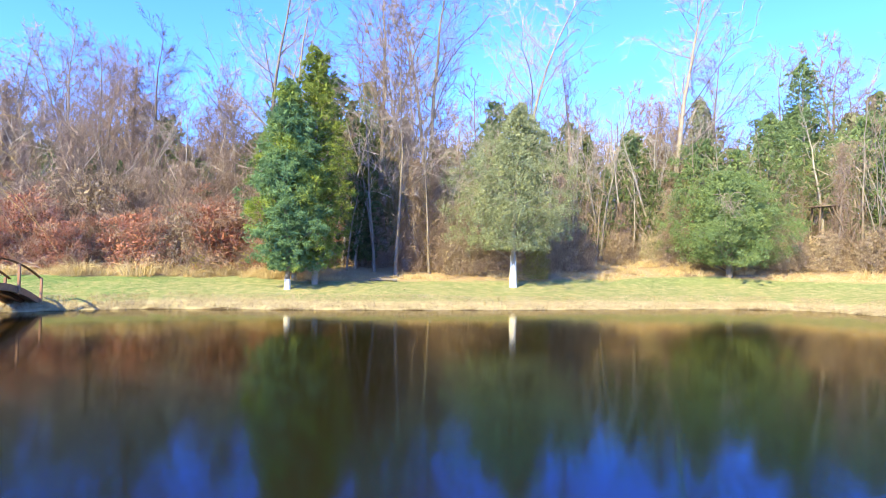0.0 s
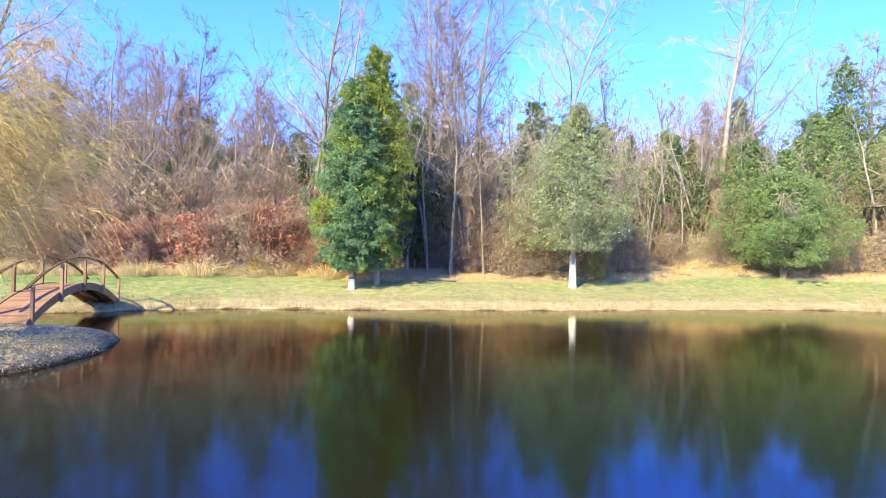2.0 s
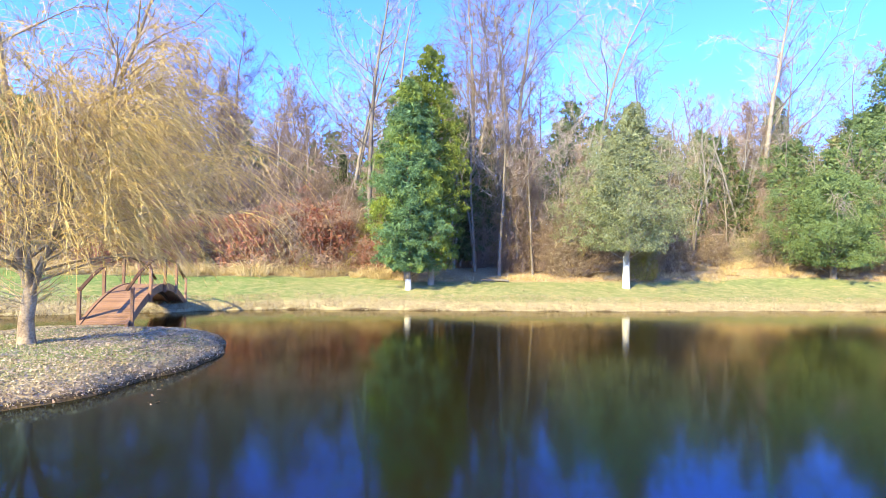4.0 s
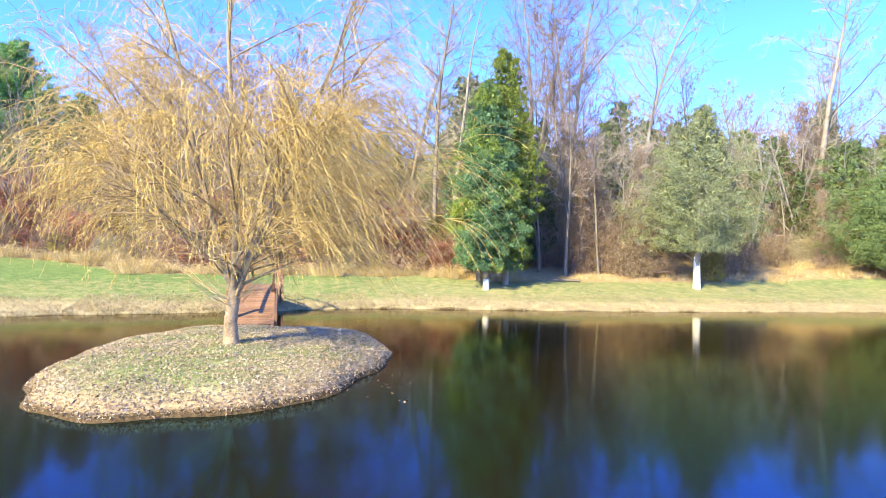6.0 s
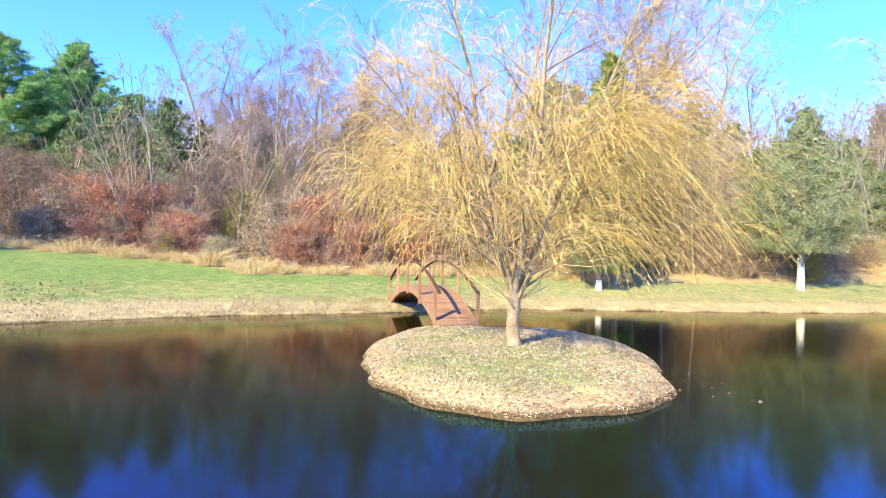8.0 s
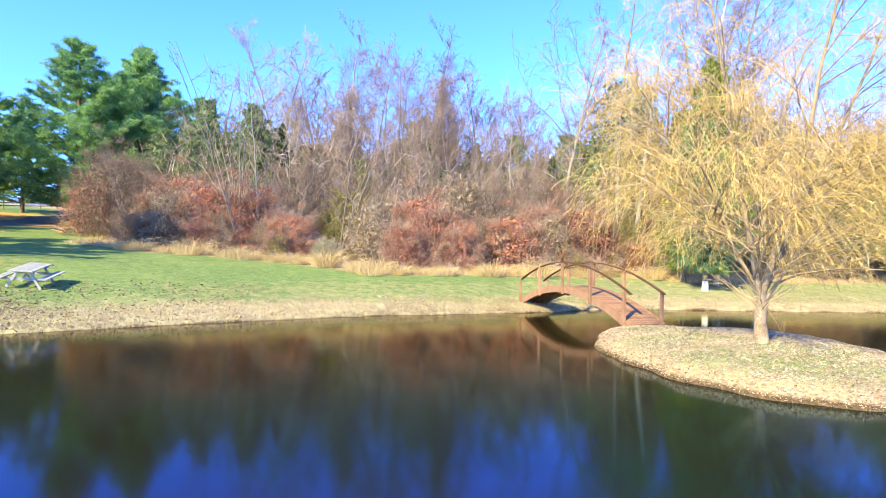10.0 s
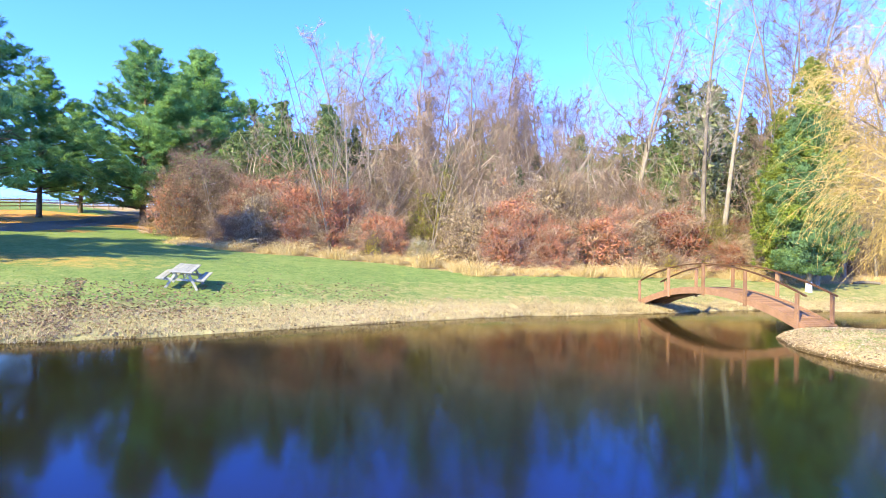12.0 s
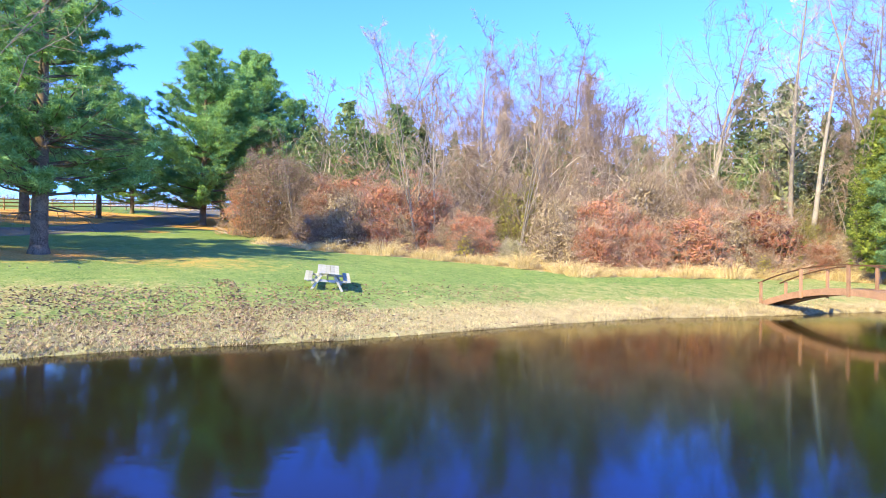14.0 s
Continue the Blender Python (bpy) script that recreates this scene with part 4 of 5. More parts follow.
# ---- the weeping willow on the island ----
def build_willow():
    r = np.random.RandomState(77)
    x, y = -18.0, 13.3
    tree = thing("willow", x, y, float(island_height(x, y)), "golden weeping willow with trailing strands on the island", "tree")
    trunk, side_limbs, strands, twigs = Tubes(), Tubes(), Tubes(), Tubes()
    fork = np.array([0.06, 0.05, 1.0])
    trunk.add([(0.08, 0, -0.3), (0.05, 0.0, 0.08), (0.02, 0.02, 0.5), fork, fork + [0.02, 0.0, 0.4]], [0.26, 0.18, 0.15, 0.145, 0.09], 9)
    tips, mids, halves = [], [], []

    def along(t, pts):
        return np.array([np.interp(t, np.linspace(0, 1, len(pts)), pts[:, d]) for d in range(3)])

    def spray(p, way, ln, count):
        """Fine twigs along a shoot."""
        t = 0.1 + 0.9 * r.rand(count, 1)
        w = unit(way + r.randn(count, 3) * 0.6 + [0.1, 0, -0.12]) * ln * (0.25 + 0.4 * r.rand(count, 1)) / 2
        mids.append(p + way * ln * t + w), halves.append(w)

    def lateral(p, az, up, ln, rad):
        """A side limb that first climbs, then sags, with shoots on it."""
        way = unit(np.array([math.cos(az), math.sin(az), up]))
        q = np.linspace(0, 1, 7)[:, None]
        pts = p + way * ln * q + np.array([0, 0, -0.16]) * ln * q**2.2 + np.cumsum(r.randn(7, 3), 0) * ln * 0.022 * q
        side_limbs.add(pts, rad * (1 - 0.8 * q[:, 0]) + 0.004, 4)
        for c in range(int(5 + 2.2 * ln)):
            t1 = 0.18 + 0.82 * r.rand()
            p1 = along(t1, pts)
            w1 = unit(way + r.randn(3) * 0.55 + [0.06, 0, 0.05])
            l1 = (0.5 + 0.9 * r.rand()) * (0.5 + 0.2 * ln)
            twigs.add([p1, p1 + w1 * l1 * 0.55 + r.randn(3) * 0.04, p1 + w1 * l1 + [0, 0, -0.10 * l1]], [0.011, 0.008, 0.004], 3)
            spray(p1, w1, l1, 9)
            tips.extend([(p1 + w1 * l1 * 0.6, w1), (p1 + w1 * l1, w1)])
        tips.append((pts[-1], way))
    for az, up, ln, rad, bow in ((5, 2.3, 8.2, 0.085, 0.5), (75, 2.6, 7.0, 0.07, 0.3), (160, 2.2, 6.6, 0.065, 0.4), (205, 3.6, 8.4, 0.08, 0.2),
                                 (290, 3.2, 8.8, 0.085, 0.2), (330, 1.7, 5.0, 0.05, 0.3), (185, 1.5, 5.4, 0.055, 0.4)):
        az = radians(az)
        way = unit(np.array([math.cos(az), math.sin(az), up]))
        q = np.linspace(0, 1, 9)[:, None]
        pts = fork + [0, 0, -0.1 + 0.35 * r.rand()] + way * ln * q + np.array([0, 0, bow]) * q**2 + np.cumsum(r.randn(9, 3), 0) * [0.10, 0.10, 0.03] * q
        leader = Tubes()
        leader.add(pts, rad * (1 - 0.82 * q[:, 0]), 7)
        leader.link("limb", WILLOW_BARK, tree)
        for c in range(17):
            t1 = 0.06 + 0.9 * (c + r.rand()) / 17
            p = along(t1, pts)
            low = 1 - min(1.0, (p[2] - 1.0) / 7.5)
            lateral(p, az + r.randn() * 1.15, 0.25 + 0.75 * r.rand() + 0.5 * (1 - low), (1.0 + 3.3 * low) * (0.55 + 0.5 * r.rand()), 0.030 * (1 - 0.5 * t1))
        tips.append((pts[-1], way))
    for c in range(26):
        az = r.rand() * 6.28
        p = np.array([0.05, 0.03, 0.7 + 0.9 * r.rand()])
        w = unit(np.array([math.cos(az), math.sin(az), 0.3 + 0.5 * r.rand()]))
        l1 = 0.6 + 0.9 * r.rand()
        twigs.add([p, p + w * l1 * 0.5, p + w * l1 + [0, 0, 0.1]], [0.014, 0.009, 0.004], 3)
        spray(p, w, l1, 7)
    leafy = []
    lee = [k for k in tips if k[0][0] > 0.9 and 2.2 < k[0][2] < 5.2]      # the wind gathers them on one side
    for s in range(4150):
        p, d = tips[r.randint(len(tips))] if s < 3800 else lee[r.randint(len(lee))]
        high = p[2] > 5.6
        if p[2] < 2.0 and r.rand() < 0.5:
            continue
        out = unit(np.array([p[0], p[1], 0.02]))
        way = unit(unit(d) * 0.8 + out * 0.5 + r.randn(3) * 0.4)
        ln = (0.7 + 1.7 * r.rand()) * (0.6 if high else 1.0) * (1.0 if s < 3800 else 1.5)
        stop = 1.1 + 0.9 * r.rand()
        pts, pos = [p], p.copy()
        for j in range(1, 6):
            way = unit(way + np.array([0.08, 0.03, -0.36]) + r.randn(3) * 0.15)
            pos = pos + way * ln / 5
            if pos[2] < stop:
                break
            pts.append(pos.copy())
        if len(pts) < 3:
            continue
        pts = np.array(pts)
        strands.add(pts, np.linspace(0.0055, 0.0025, len(pts)), 3)
        m = 6 if high else 11
        idx = (0.2 + 0.8 * r.rand(m)) * (len(pts) - 1)
        leafy.append(np.stack([np.interp(idx, np.arange(len(pts)), pts[:, c]) for c in range(3)], 1))
    c = np.concatenate(leafy)
    n = len(c)
    way = unit(r.randn(n, 3) * 0.5 + [0.25, 0, -0.8])
    side = unit(np.cross(way, r.randn(n, 3)))
    sz = 0.6 + 0.8 * r.rand(n, 1)
    v, f = blades(c + way * 0.04, way * 0.032 * sz, side * 0.009 * sz)
    trunk.link("trunk", WILLOW_BARK, tree)
    tagged(side_limbs.link("limb_growth", WILLOW_BARK, tree), kind="stuff")
    mid, half = np.concatenate(mids), np.concatenate(halves)
    tv, tf = blades(mid, half, unit(np.cross(half, r.randn(len(half), 3))) * 0.006)
    link_mesh("branching", np.concatenate(twigs.v + [tv]), np.concatenate(twigs.f).tolist() + (tf + twigs.n).tolist(), WILLOW_TWIG, tree, "fine tan twigs")
    strands.link("trailing_growth", WILLOW, tree, "long trailing golden twigs")
    link_mesh("foliage", v, f, WILLOW, tree, "narrow yellowed leaves")


build_bridge()
build_table()
build_fence()
build_willow()


# ---- single trees at the edge of the lawn ----
def build_edge_trees():
    a = evergreen("cedar", 11, 12.2, 4.6, "dense dark blue-green cedar at the edge of the lawn", CEDAR_DARK, base=0.09, peak=0.40, tufts=760,
                  leaf=0.058, per=105, core=7000, gaps=0.12, rag=0.40, point=0.55, trunk_r=0.16)
    settle(a, -12.75, 34.2)
    v = Tubes()
    v.add([(0, 0, -0.1), (0, 0, 0.3), (0, 0, 0.6)], [0.205, 0.185, 0.17], 10)
    v.link("trunk_wrap", WHITE_WRAP, a, "pale painted lower trunk")
    b = evergreen("cedar", 12, 14.7, 4.2, "tall olive-green cedar behind the dark one", CEDAR_YELLOW, base=0.07, peak=0.45, tufts=600, leaf=0.06,
                  per=80, core=4000, gaps=0.15, rag=0.35, point=0.5, trunk_r=0.2)
    settle(b, -11.6, 35.75)
    slim = evergreen("cedar", 17, 11.6, 3.4, "slim olive-green cedar behind the dark one", CEDAR_YELLOW, base=0.07, peak=0.35, tufts=420, leaf=0.06,
                  per=75, core=3000, gaps=0.15, rag=0.4, point=0.6, trunk_r=0.16)
    settle(slim, -13.3, 36.9, 60)
    c = evergreen("cedar", 13, 11.6, 8.0, "airy grey-green cedar with a white-wrapped trunk on the lawn", CEDAR_GREY, base=0.20, peak=0.46, tufts=760,
                  leaf=0.05, per=105, core=7000, gaps=0.30, rag=0.5, point=0.7, trunk_r=0.17)
    settle(c, 0.4, 38.1)
    v = Tubes()
    v.add([(0, 0, -0.1), (0, 0, 0.3), (0, 0, 1.2), (0, 0, 2.0)], [0.27, 0.235, 0.205, 0.185], 12)
    v.link("trunk_wrap", WHITE_WRAP, c, "white wrapped lower trunk")
    d = evergreen("cedar", 14, 7.4, 8.2, "broad low green cedar with boughs down to the grass", CEDAR_GREEN, base=0.12, peak=0.42, tufts=700,
                  leaf=0.06, per=100, core=6000, gaps=0.40, rag=0.6, point=0.36, trunk_r=0.25)
    settle(d, 16.0, 44.2)
    dead = Tubes()
    r = np.random.RandomState(3)
    for k in range(34):
        p = np.array([-1.3 + r.randn() * 0.5, -3.3 + r.randn() * 0.3, 5.1 + r.randn() * 0.4])
        way = unit(np.array([r.randn() * 0.8, -0.5, -0.9 + r.randn() * 0.5]))
        ln = 0.7 + 0.9 * r.rand()
        dead.add([p, p + way * ln * 0.5 + [0, 0, 0.15], p + way * ln + [0, 0, -0.15]], [0.022, 0.016, 0.006], 4)
    dead.add([(0, 0, 4.6), (-0.6, -1.8, 5.3), (-1.3, -3.4, 5.2)], [0.07, 0.05, 0.03], 5)
    dead.link("dead_bough", BARK, d, "dead grey drooping bough")
    for k, (px, py, h, w, mat, label) in enumerate((
            (28.2, 57.6, 17.4, 8.0, CEDAR_GREEN, "tall ragged green cedar in the woods"),
            (29.5, 50.2, 11.0, 9.5, CEDAR_GREEN, "broad green cedar in the woods"),
            (22.0, 51.5, 11.8, 9.5, CEDAR_GREEN, "mid-sized green cedar in the woods"),
            (16.3, 50.0, 9.8, 8.0, CEDAR_GREEN, "rounded green cedar in the woods"),
            (-10.4, 43.4, 10.5, 4.6, CEDAR_SHADE, "deep green cedar in the shade of the woods"),
            (-48.6, 42.6, 9.2, 6.5, CEDAR_GREEN, "rounded green cedar behind the shrubs"),
            (-55.0, 44.0, 9.6, 6.0, CEDAR_GREEN, "rounded green cedar behind the tall shrubs"),
            (-12.4, 53.0, 16.0, 7.0, CEDAR_GREEN, "tall airy green cedar in the woods"),
            (19.8, 60.5, 14.6, 5.5, CEDAR_GREY, "slim grey-green cedar in the woods"))):
        settle(evergreen("cedar", 30 + k, h, w, label, mat, base=0.05, peak=0.4, tufts=420, leaf=0.085, per=56, core=2500, gaps=0.40, rag=0.55, point=0.6), px, py)


build_edge_trees()


def build_background_evergreens():
    kinds = [evergreen("cedar", 50, 12, 5.5, "green cedar among the bare trees", CEDAR_GREEN, tufts=230, per=36, leaf=0.115, core=900, gaps=0.40, rag=0.6, peak=0.5, point=0.5),
             evergreen("cedar", 51, 12, 5.0, "grey-green cedar among the bare trees", CEDAR_GREY, tufts=230, per=36, leaf=0.115, core=900, gaps=0.40, rag=0.6, peak=0.5, point=0.5),
             evergreen("cedar", 52, 12, 4.6, "dark green cedar among the bare trees", CEDAR_SHADE, tufts=200, per=36, leaf=0.115, core=900, gaps=0.30, rag=0.5)]
    rows = ((13.5, 63, 11.3, 0), (9.2, 61.5, 10.7, 2), (-0.6, 57.5, 13.8, 0), (-13.5, 52.2, 13.9, 2), (-32.8, 54.3, 12.6, 0), (-15.1, 52.7, 16.5, 0),
            (-14.6, 47.0, 15.2, 1), (-50.2, 42.5, 10.5, 0), (-46.5, 43, 11, 0), (-57.3, 51.7, 11.5, 1), (-53, 54, 11, 0), (-44.1, 57.8, 11.8, 2), (-24.3, 58.4, 12, 0),
            (36, 60, 14, 0), (40, 50, 12, 1), (5, 66, 12, 1), (24, 70, 15, 2), (-6, 62, 11, 1), (-38, 63, 12, 1), (-29, 66, 12, 2), (-19, 64, 13, 0),
            (-9, 54, 9, 0), (3, 53, 8, 1), (34, 45, 9, 0), (-47.8, 46, 12.5, 0), (-53, 47, 13, 0), (-10.5, 50, 13, 2), (-26, 50, 8, 1), (-38, 47, 8, 0), (18.5, 49, 9, 0), (24.2, 48.2, 8, 0), (28, 46, 9, 0), (33.5, 47.5, 11, 0), (38, 43, 9, 0),
            (7.8, 54.4, 10.6, 2), (10.9, 52.7, 10.2, 0), (13.6, 56, 10.5, 2), (4.6, 50.5, 9.5, 2), (-8.5, 50.7, 12.3, 2), (-5.5, 47.5, 10, 2), (1.2, 46.5, 9, 2),
            (-30.5, 45, 7.5, 2), (-34.5, 47, 8, 2), (-41.5, 45.5, 8.5, 2), (-25.5, 47.5, 8, 2), (-21, 50, 9, 2), (-17.5, 47.5, 9, 0), (-45.7, 47.3, 10.9, 2), (-37.5, 52, 9.5, 2), (-29, 52.5, 9.5, 2),
            (8.5, 49.5, 7.5, 2), (12.5, 50.5, 7.5, 2))
    for k, (x, y, h, kind) in enumerate(rows):
        stand(kinds[kind], x, y, h / 12, 67 * k, group="cedars in the woods")
    far = [evergreen("cedar", 53, 12, 6.0, "far green cedar deep in the woods", CEDAR_GREEN, tufts=130, per=24, leaf=0.20, core=500, gaps=0.35, rag=0.6, peak=0.5, point=0.5, twigs=10),
           evergreen("cedar", 54, 12, 6.0, "far grey-green cedar deep in the woods", CEDAR_GREY, tufts=130, per=24, leaf=0.20, core=500, gaps=0.35, rag=0.6, peak=0.5, point=0.5, twigs=10)]
    r = np.random.RandomState(8)
    for k in range(34):
        x = -62 + 122 * (k + r.rand()) / 34
        y = max(float(np.interp(x, EDGE_X, EDGE_Y)) + 20 + 14 * r.rand(), 60)
        stand(far[r.randint(2)], x, y, 0.75 + 0.4 * r.rand(), r.rand() * 360, group="cedars in the woods")
    for o in kinds + far:
        discard(o)


build_background_evergreens()


def build_pines():
    kinds = [white_pine("white_pine", 61, 20, 18.0, "tall green white pine with level boughs by the drive", limb_step=4.2, per=36, base=0.08, needle=0.19, tuft=0.46, whorls=27),
             white_pine("white_pine", 62, 20, 15.5, "tall green white pine with level boughs by the drive", base=0.16, limb_step=4.0, per=34, needle=0.19, tuft=0.46, whorls=27),
             white_pine("white_pine", 64, 20, 16.0, "tall green white pine with level boughs by the drive", base=0.14, per=9, needle=0.36, tuft=0.48, whorls=20)]
    for k, (x, y, h, kind) in enumerate(((-70.4, 52.2, 19.8, 0), (-72.5, 65, 22.5, 1), (-67.5, 58.5, 20.5, 1), (-83, 52.3, 16.8, 1), (-87.2, 63, 14.5, 0), (-78.5, 70, 20, 0),
                                         (-80, 40, 22, 1), (-86, 40, 20, 2), (-66, 68, 17, 2),
                                         (-63.2, 10.5, 13, 2), (-67.5, 14.5, 16, 2), (-73, 11, 15, 2), (-69, 6.5, 17, 2), (-78, 15, 17, 2), (-82, 23, 19, 2), (-76, 25.5, 16, 2), (-88, 31, 20, 2))):
        stand(kinds[kind], x, y, h / 20, 71 * k, group="white pines along the drive")
    for o in kinds:
        discard(o)
    near = white_pine("white_pine", 63, 15.0, 11.2, "big white pine with drooping boughs on the lawn by the pond", per=36, base=0.17, whorls=18, needle=0.17, limb_step=5.0, tuft=0.3, dead=30, girth=1.4)
    settle(near, -57.7, 18.9, 30)


build_pines()


# ---- leafless woods ----
def build_bare_trees():
    tall = [bare_tree("bare_tree", 101, 24, 0.26, "tall leafless grey tree in the woods", first=0.35, limbs=24, subs=11, fine=20, twig_r=0.0115),
            bare_tree("bare_tree", 102, 24, 0.22, "tall leafless pale-barked tree in the woods", limbs=24, subs=11, fine=20, twig_r=0.0115, first=0.36, spread=0.40, bark=BARK_PALE, twig=TWIG_PALE),
            bare_tree("bare_tree", 103, 24, 0.22, "tall leafless tree with reddish twigs in the woods", limbs=25, subs=11, fine=20, twig_r=0.0115, first=0.28, twig=TWIG_RED, spread=0.40),
            bare_tree("bare_tree", 104, 24, 0.3, "tall leafless forked tree in the woods", stems=2, limbs=16, subs=10, fine=20, twig_r=0.0115, first=0.42, spread=0.42, lean=0.03)]
    rows = ((-40.4, 52.5, 24, 0), (-35.4, 50, 19, 0), (-31.6, 58.5, 20, 3), (-26.5, 57, 18.5, 0), (-20.2, 49.5, 26, 3), (-9.5, 45.6, 26, 3), (2.3, 61.8, 29, 1), (7.4, 62.3, 19, 0), (36.9, 67.3, 20.5, 0), (-48.9, 54.7, 20.5, 1), (-49.9, 56.6, 20.5, 1),
            (-40.3, 53.8, 17.6, 2), (-35.2, 48.5, 21, 2), (-31.5, 52, 23.5, 0), (-28, 57.5, 19.7, 3), (-23.9, 62.1, 19.5, 0), (-6.4, 50.3, 26, 3), (-38.1, 56.2, 22.5, 2), (22, 64, 21, 0), (30, 66, 20, 2), (44, 62, 22, 3),
            (-44, 49, 14, 2), (-42, 55, 15, 0), (-33, 54.5, 15, 2), (-30, 49.5, 13, 0), (-26.5, 51, 13, 2), (-22.5, 54, 14, 0), (-46.5, 52, 14.5, 0), (-18, 57, 16, 2))
    for k, (x, y, h, kind) in enumerate(rows):
        stand(tall[kind], x, y, h / 24 * (0.86 if -46 < x < -17 else 1.0), 83 * k, group="tall bare trees in the woods")
    crooked = [bare_tree("bare_tree", 105, 20, 0.12, "crooked grey leafless tree beside the dark cedar", limbs=20, first=0.22, subs=9, fine=16,
                         twig_r=0.011, spread=0.42, bend=0.030, twig=TWIG_PALE),
               bare_tree("bare_tree", 106, 20, 0.14, "crooked forked grey tree at the wood's edge", stems=2, limbs=15, first=0.3, subs=9, fine=16, twig_r=0.011,
                         spread=0.4, bend=0.026, lean=0.05)]
    for k, (x, y, h, kind) in enumerate(((-7.5, 40.6, 19, 0), (-5.2, 41.0, 14, 0), (-9.2, 41.8, 17, 1), (-3.6, 42.4, 12, 0), (-10.8, 42.6, 15, 1), (-6.6, 43.6, 21, 1),
                                         (-34.2, 44.2, 15, 1), (-43.0, 42.0, 13, 0), (-24.5, 44.5, 14, 0))):
        stand(crooked[kind], x, y, h / 20, 101 * k + 40, group="tall bare trees in the woods")
    slim = bare_tree("bare_tree", 107, 25, 0.20, "slim grey leafless tree with vines at its foot beside the cedars", limbs=34, first=0.30, subs=8, fine=16, twig_r=0.010,
                     spread=0.20, bend=0.010, lean=0.02, twig=TWIG_PALE)
    settle(slim, -16.75, 41.5, 200)
    snag = bare_tree("dead_tree", 108, 19.5, 0.22, "leaning grey dead tree with a few short limbs beside the cedars", limbs=14, first=0.25, subs=5, fine=7, twig_r=0.010,
                     spread=0.16, bend=0.012, lean=0.0, twig=TWIG_PALE)
    settle(snag, -15.7, 40.9)
    snag.matrix_basis = snag.matrix_basis @ Matrix.Rotation(radians(4.0), 4, "Y")
    big = bare_tree("bare_tree", 109, 25, 0.31, "big grey leafless tree with a thick vine-grown trunk", limbs=30, first=0.28, subs=10, fine=18, twig_r=0.0115,
                    spread=0.38, bend=0.018, lean=0.02, twig=TWIG_PALE)
    settle(big, 14.6, 52.0, 20)
    r = np.random.RandomState(5)
    thin = [bare_tree("bare_sapling", 111, 11, 0.075, "thin leafless sapling in the woods", limbs=9, first=0.3, subs=5, fine=6, twig_r=0.010, spread=0.4, lean=0.09, bend=0.02),
            bare_tree("bare_sapling", 112, 11, 0.10, "thin pale leafless sapling in the woods", limbs=8, first=0.45, subs=4, fine=5, twig_r=0.010, bark=BARK_PALE, bend=0.022,
                      twig=TWIG_PALE, spread=0.35, lean=0.12),
            bare_tree("bare_sapling", 113, 11, 0.06, "thin reddish leafless sapling in the woods", stems=3, limbs=7, first=0.2, subs=5, fine=6, twig_r=0.009,
                      twig=TWIG_RED, spread=0.4, lean=0.1)]
    for k in range(96):
        x = r.uniform(-62, 42)
        y = float(np.interp(x, EDGE_X, EDGE_Y)) + 3.0 + 26 * r.rand() ** 1.3
        stand(thin[r.randint(3) if x > -12 else r.choice([0, 2, 2])], x, y, 0.65 + 0.6 * r.rand(), r.rand() * 360, group="saplings in the woods")
    for k in range(38):
        x = -13 + 52 * (k + r.rand()) / 38
        y = float(np.interp(x, EDGE_X, EDGE_Y)) + 4.0 + 9 * r.rand()
        stand(thin[r.choice([0, 1, 1])], x, y, 0.7 + 0.5 * r.rand(), r.rand() * 360, group="saplings in the woods")
    for k in range(26):
        x = 2.5 + 13 * (k + r.rand()) / 26
        y = float(np.interp(x, EDGE_X, EDGE_Y)) + 4.5 + 6 * r.rand()
        stand(thin[1], x, y, 0.75 + 0.4 * r.rand(), r.rand() * 360, group="saplings in the woods")
    far = [bare_tree("bare_tree", 115, 19, 0.2, "far leafless grey tree deep in the woods", limbs=18, first=0.3, subs=8, fine=12, twig_r=0.022),
           bare_tree("bare_tree", 116, 19, 0.2, "far leafless reddish tree deep in the woods", limbs=18, first=0.3, subs=8, fine=12, twig_r=0.022, twig=TWIG_RED)]
    brush = [shrub("thicket", 131, 5.0, 7.5, 4.5, "grey tangle of vines and brush in the woods", BUSH_TAN, TWIG, stems=50, count=1400, dome=0.45, leaf=0.05, category="thicket"),
             shrub("thicket", 132, 5.0, 7.0, 4.5, "pale tangle of hanging vines in the woods", BUSH_TAN, TWIG, stems=50, count=1200, dome=0.35, leaf=0.05, category="thicket"),
             shrub("thicket", 133, 5.0, 6.0, 4.5, "brown and olive tangle of brush in the woods", BUSH_OLIVE, TWIG, stems=45, count=2000, dome=0.5, leaf=0.05, category="thicket")]
    for k in range(16):
        x = -60 + 102 * (k + r.rand()) / 16
        y = float(np.interp(x, EDGE_X, EDGE_Y)) + (5.5 if x < -12 else 3.5) + 24 * r.rand() ** 1.4
        stand(brush[r.choice([0, 0, 1, 2])], x, y, 0.7 + 0.55 * r.rand(), r.rand() * 360, group="thickets in the woods")
    for k in range(16):
        x = -50 + 32 * (k + r.rand()) / 16
        y = float(np.interp(x, EDGE_X, EDGE_Y)) + 6.5 + 5 * r.rand()
        stand(brush[r.choice([0, 1, 1])], x, y, 0.75 + 0.35 * r.rand(), r.rand() * 360, group="thickets in the woods")
    for k in range(78):
        x = -75 + 150 * (k + r.rand()) / 78
        y = float(np.interp(x, EDGE_X, EDGE_Y)) + 22 + 24 * r.rand()
        stand(far[r.randint(2)], x, max(y, 60), 0.75 + 0.35 * r.rand(), r.rand() * 360, group="far bare trees")
    for o in brush:
        discard(o)
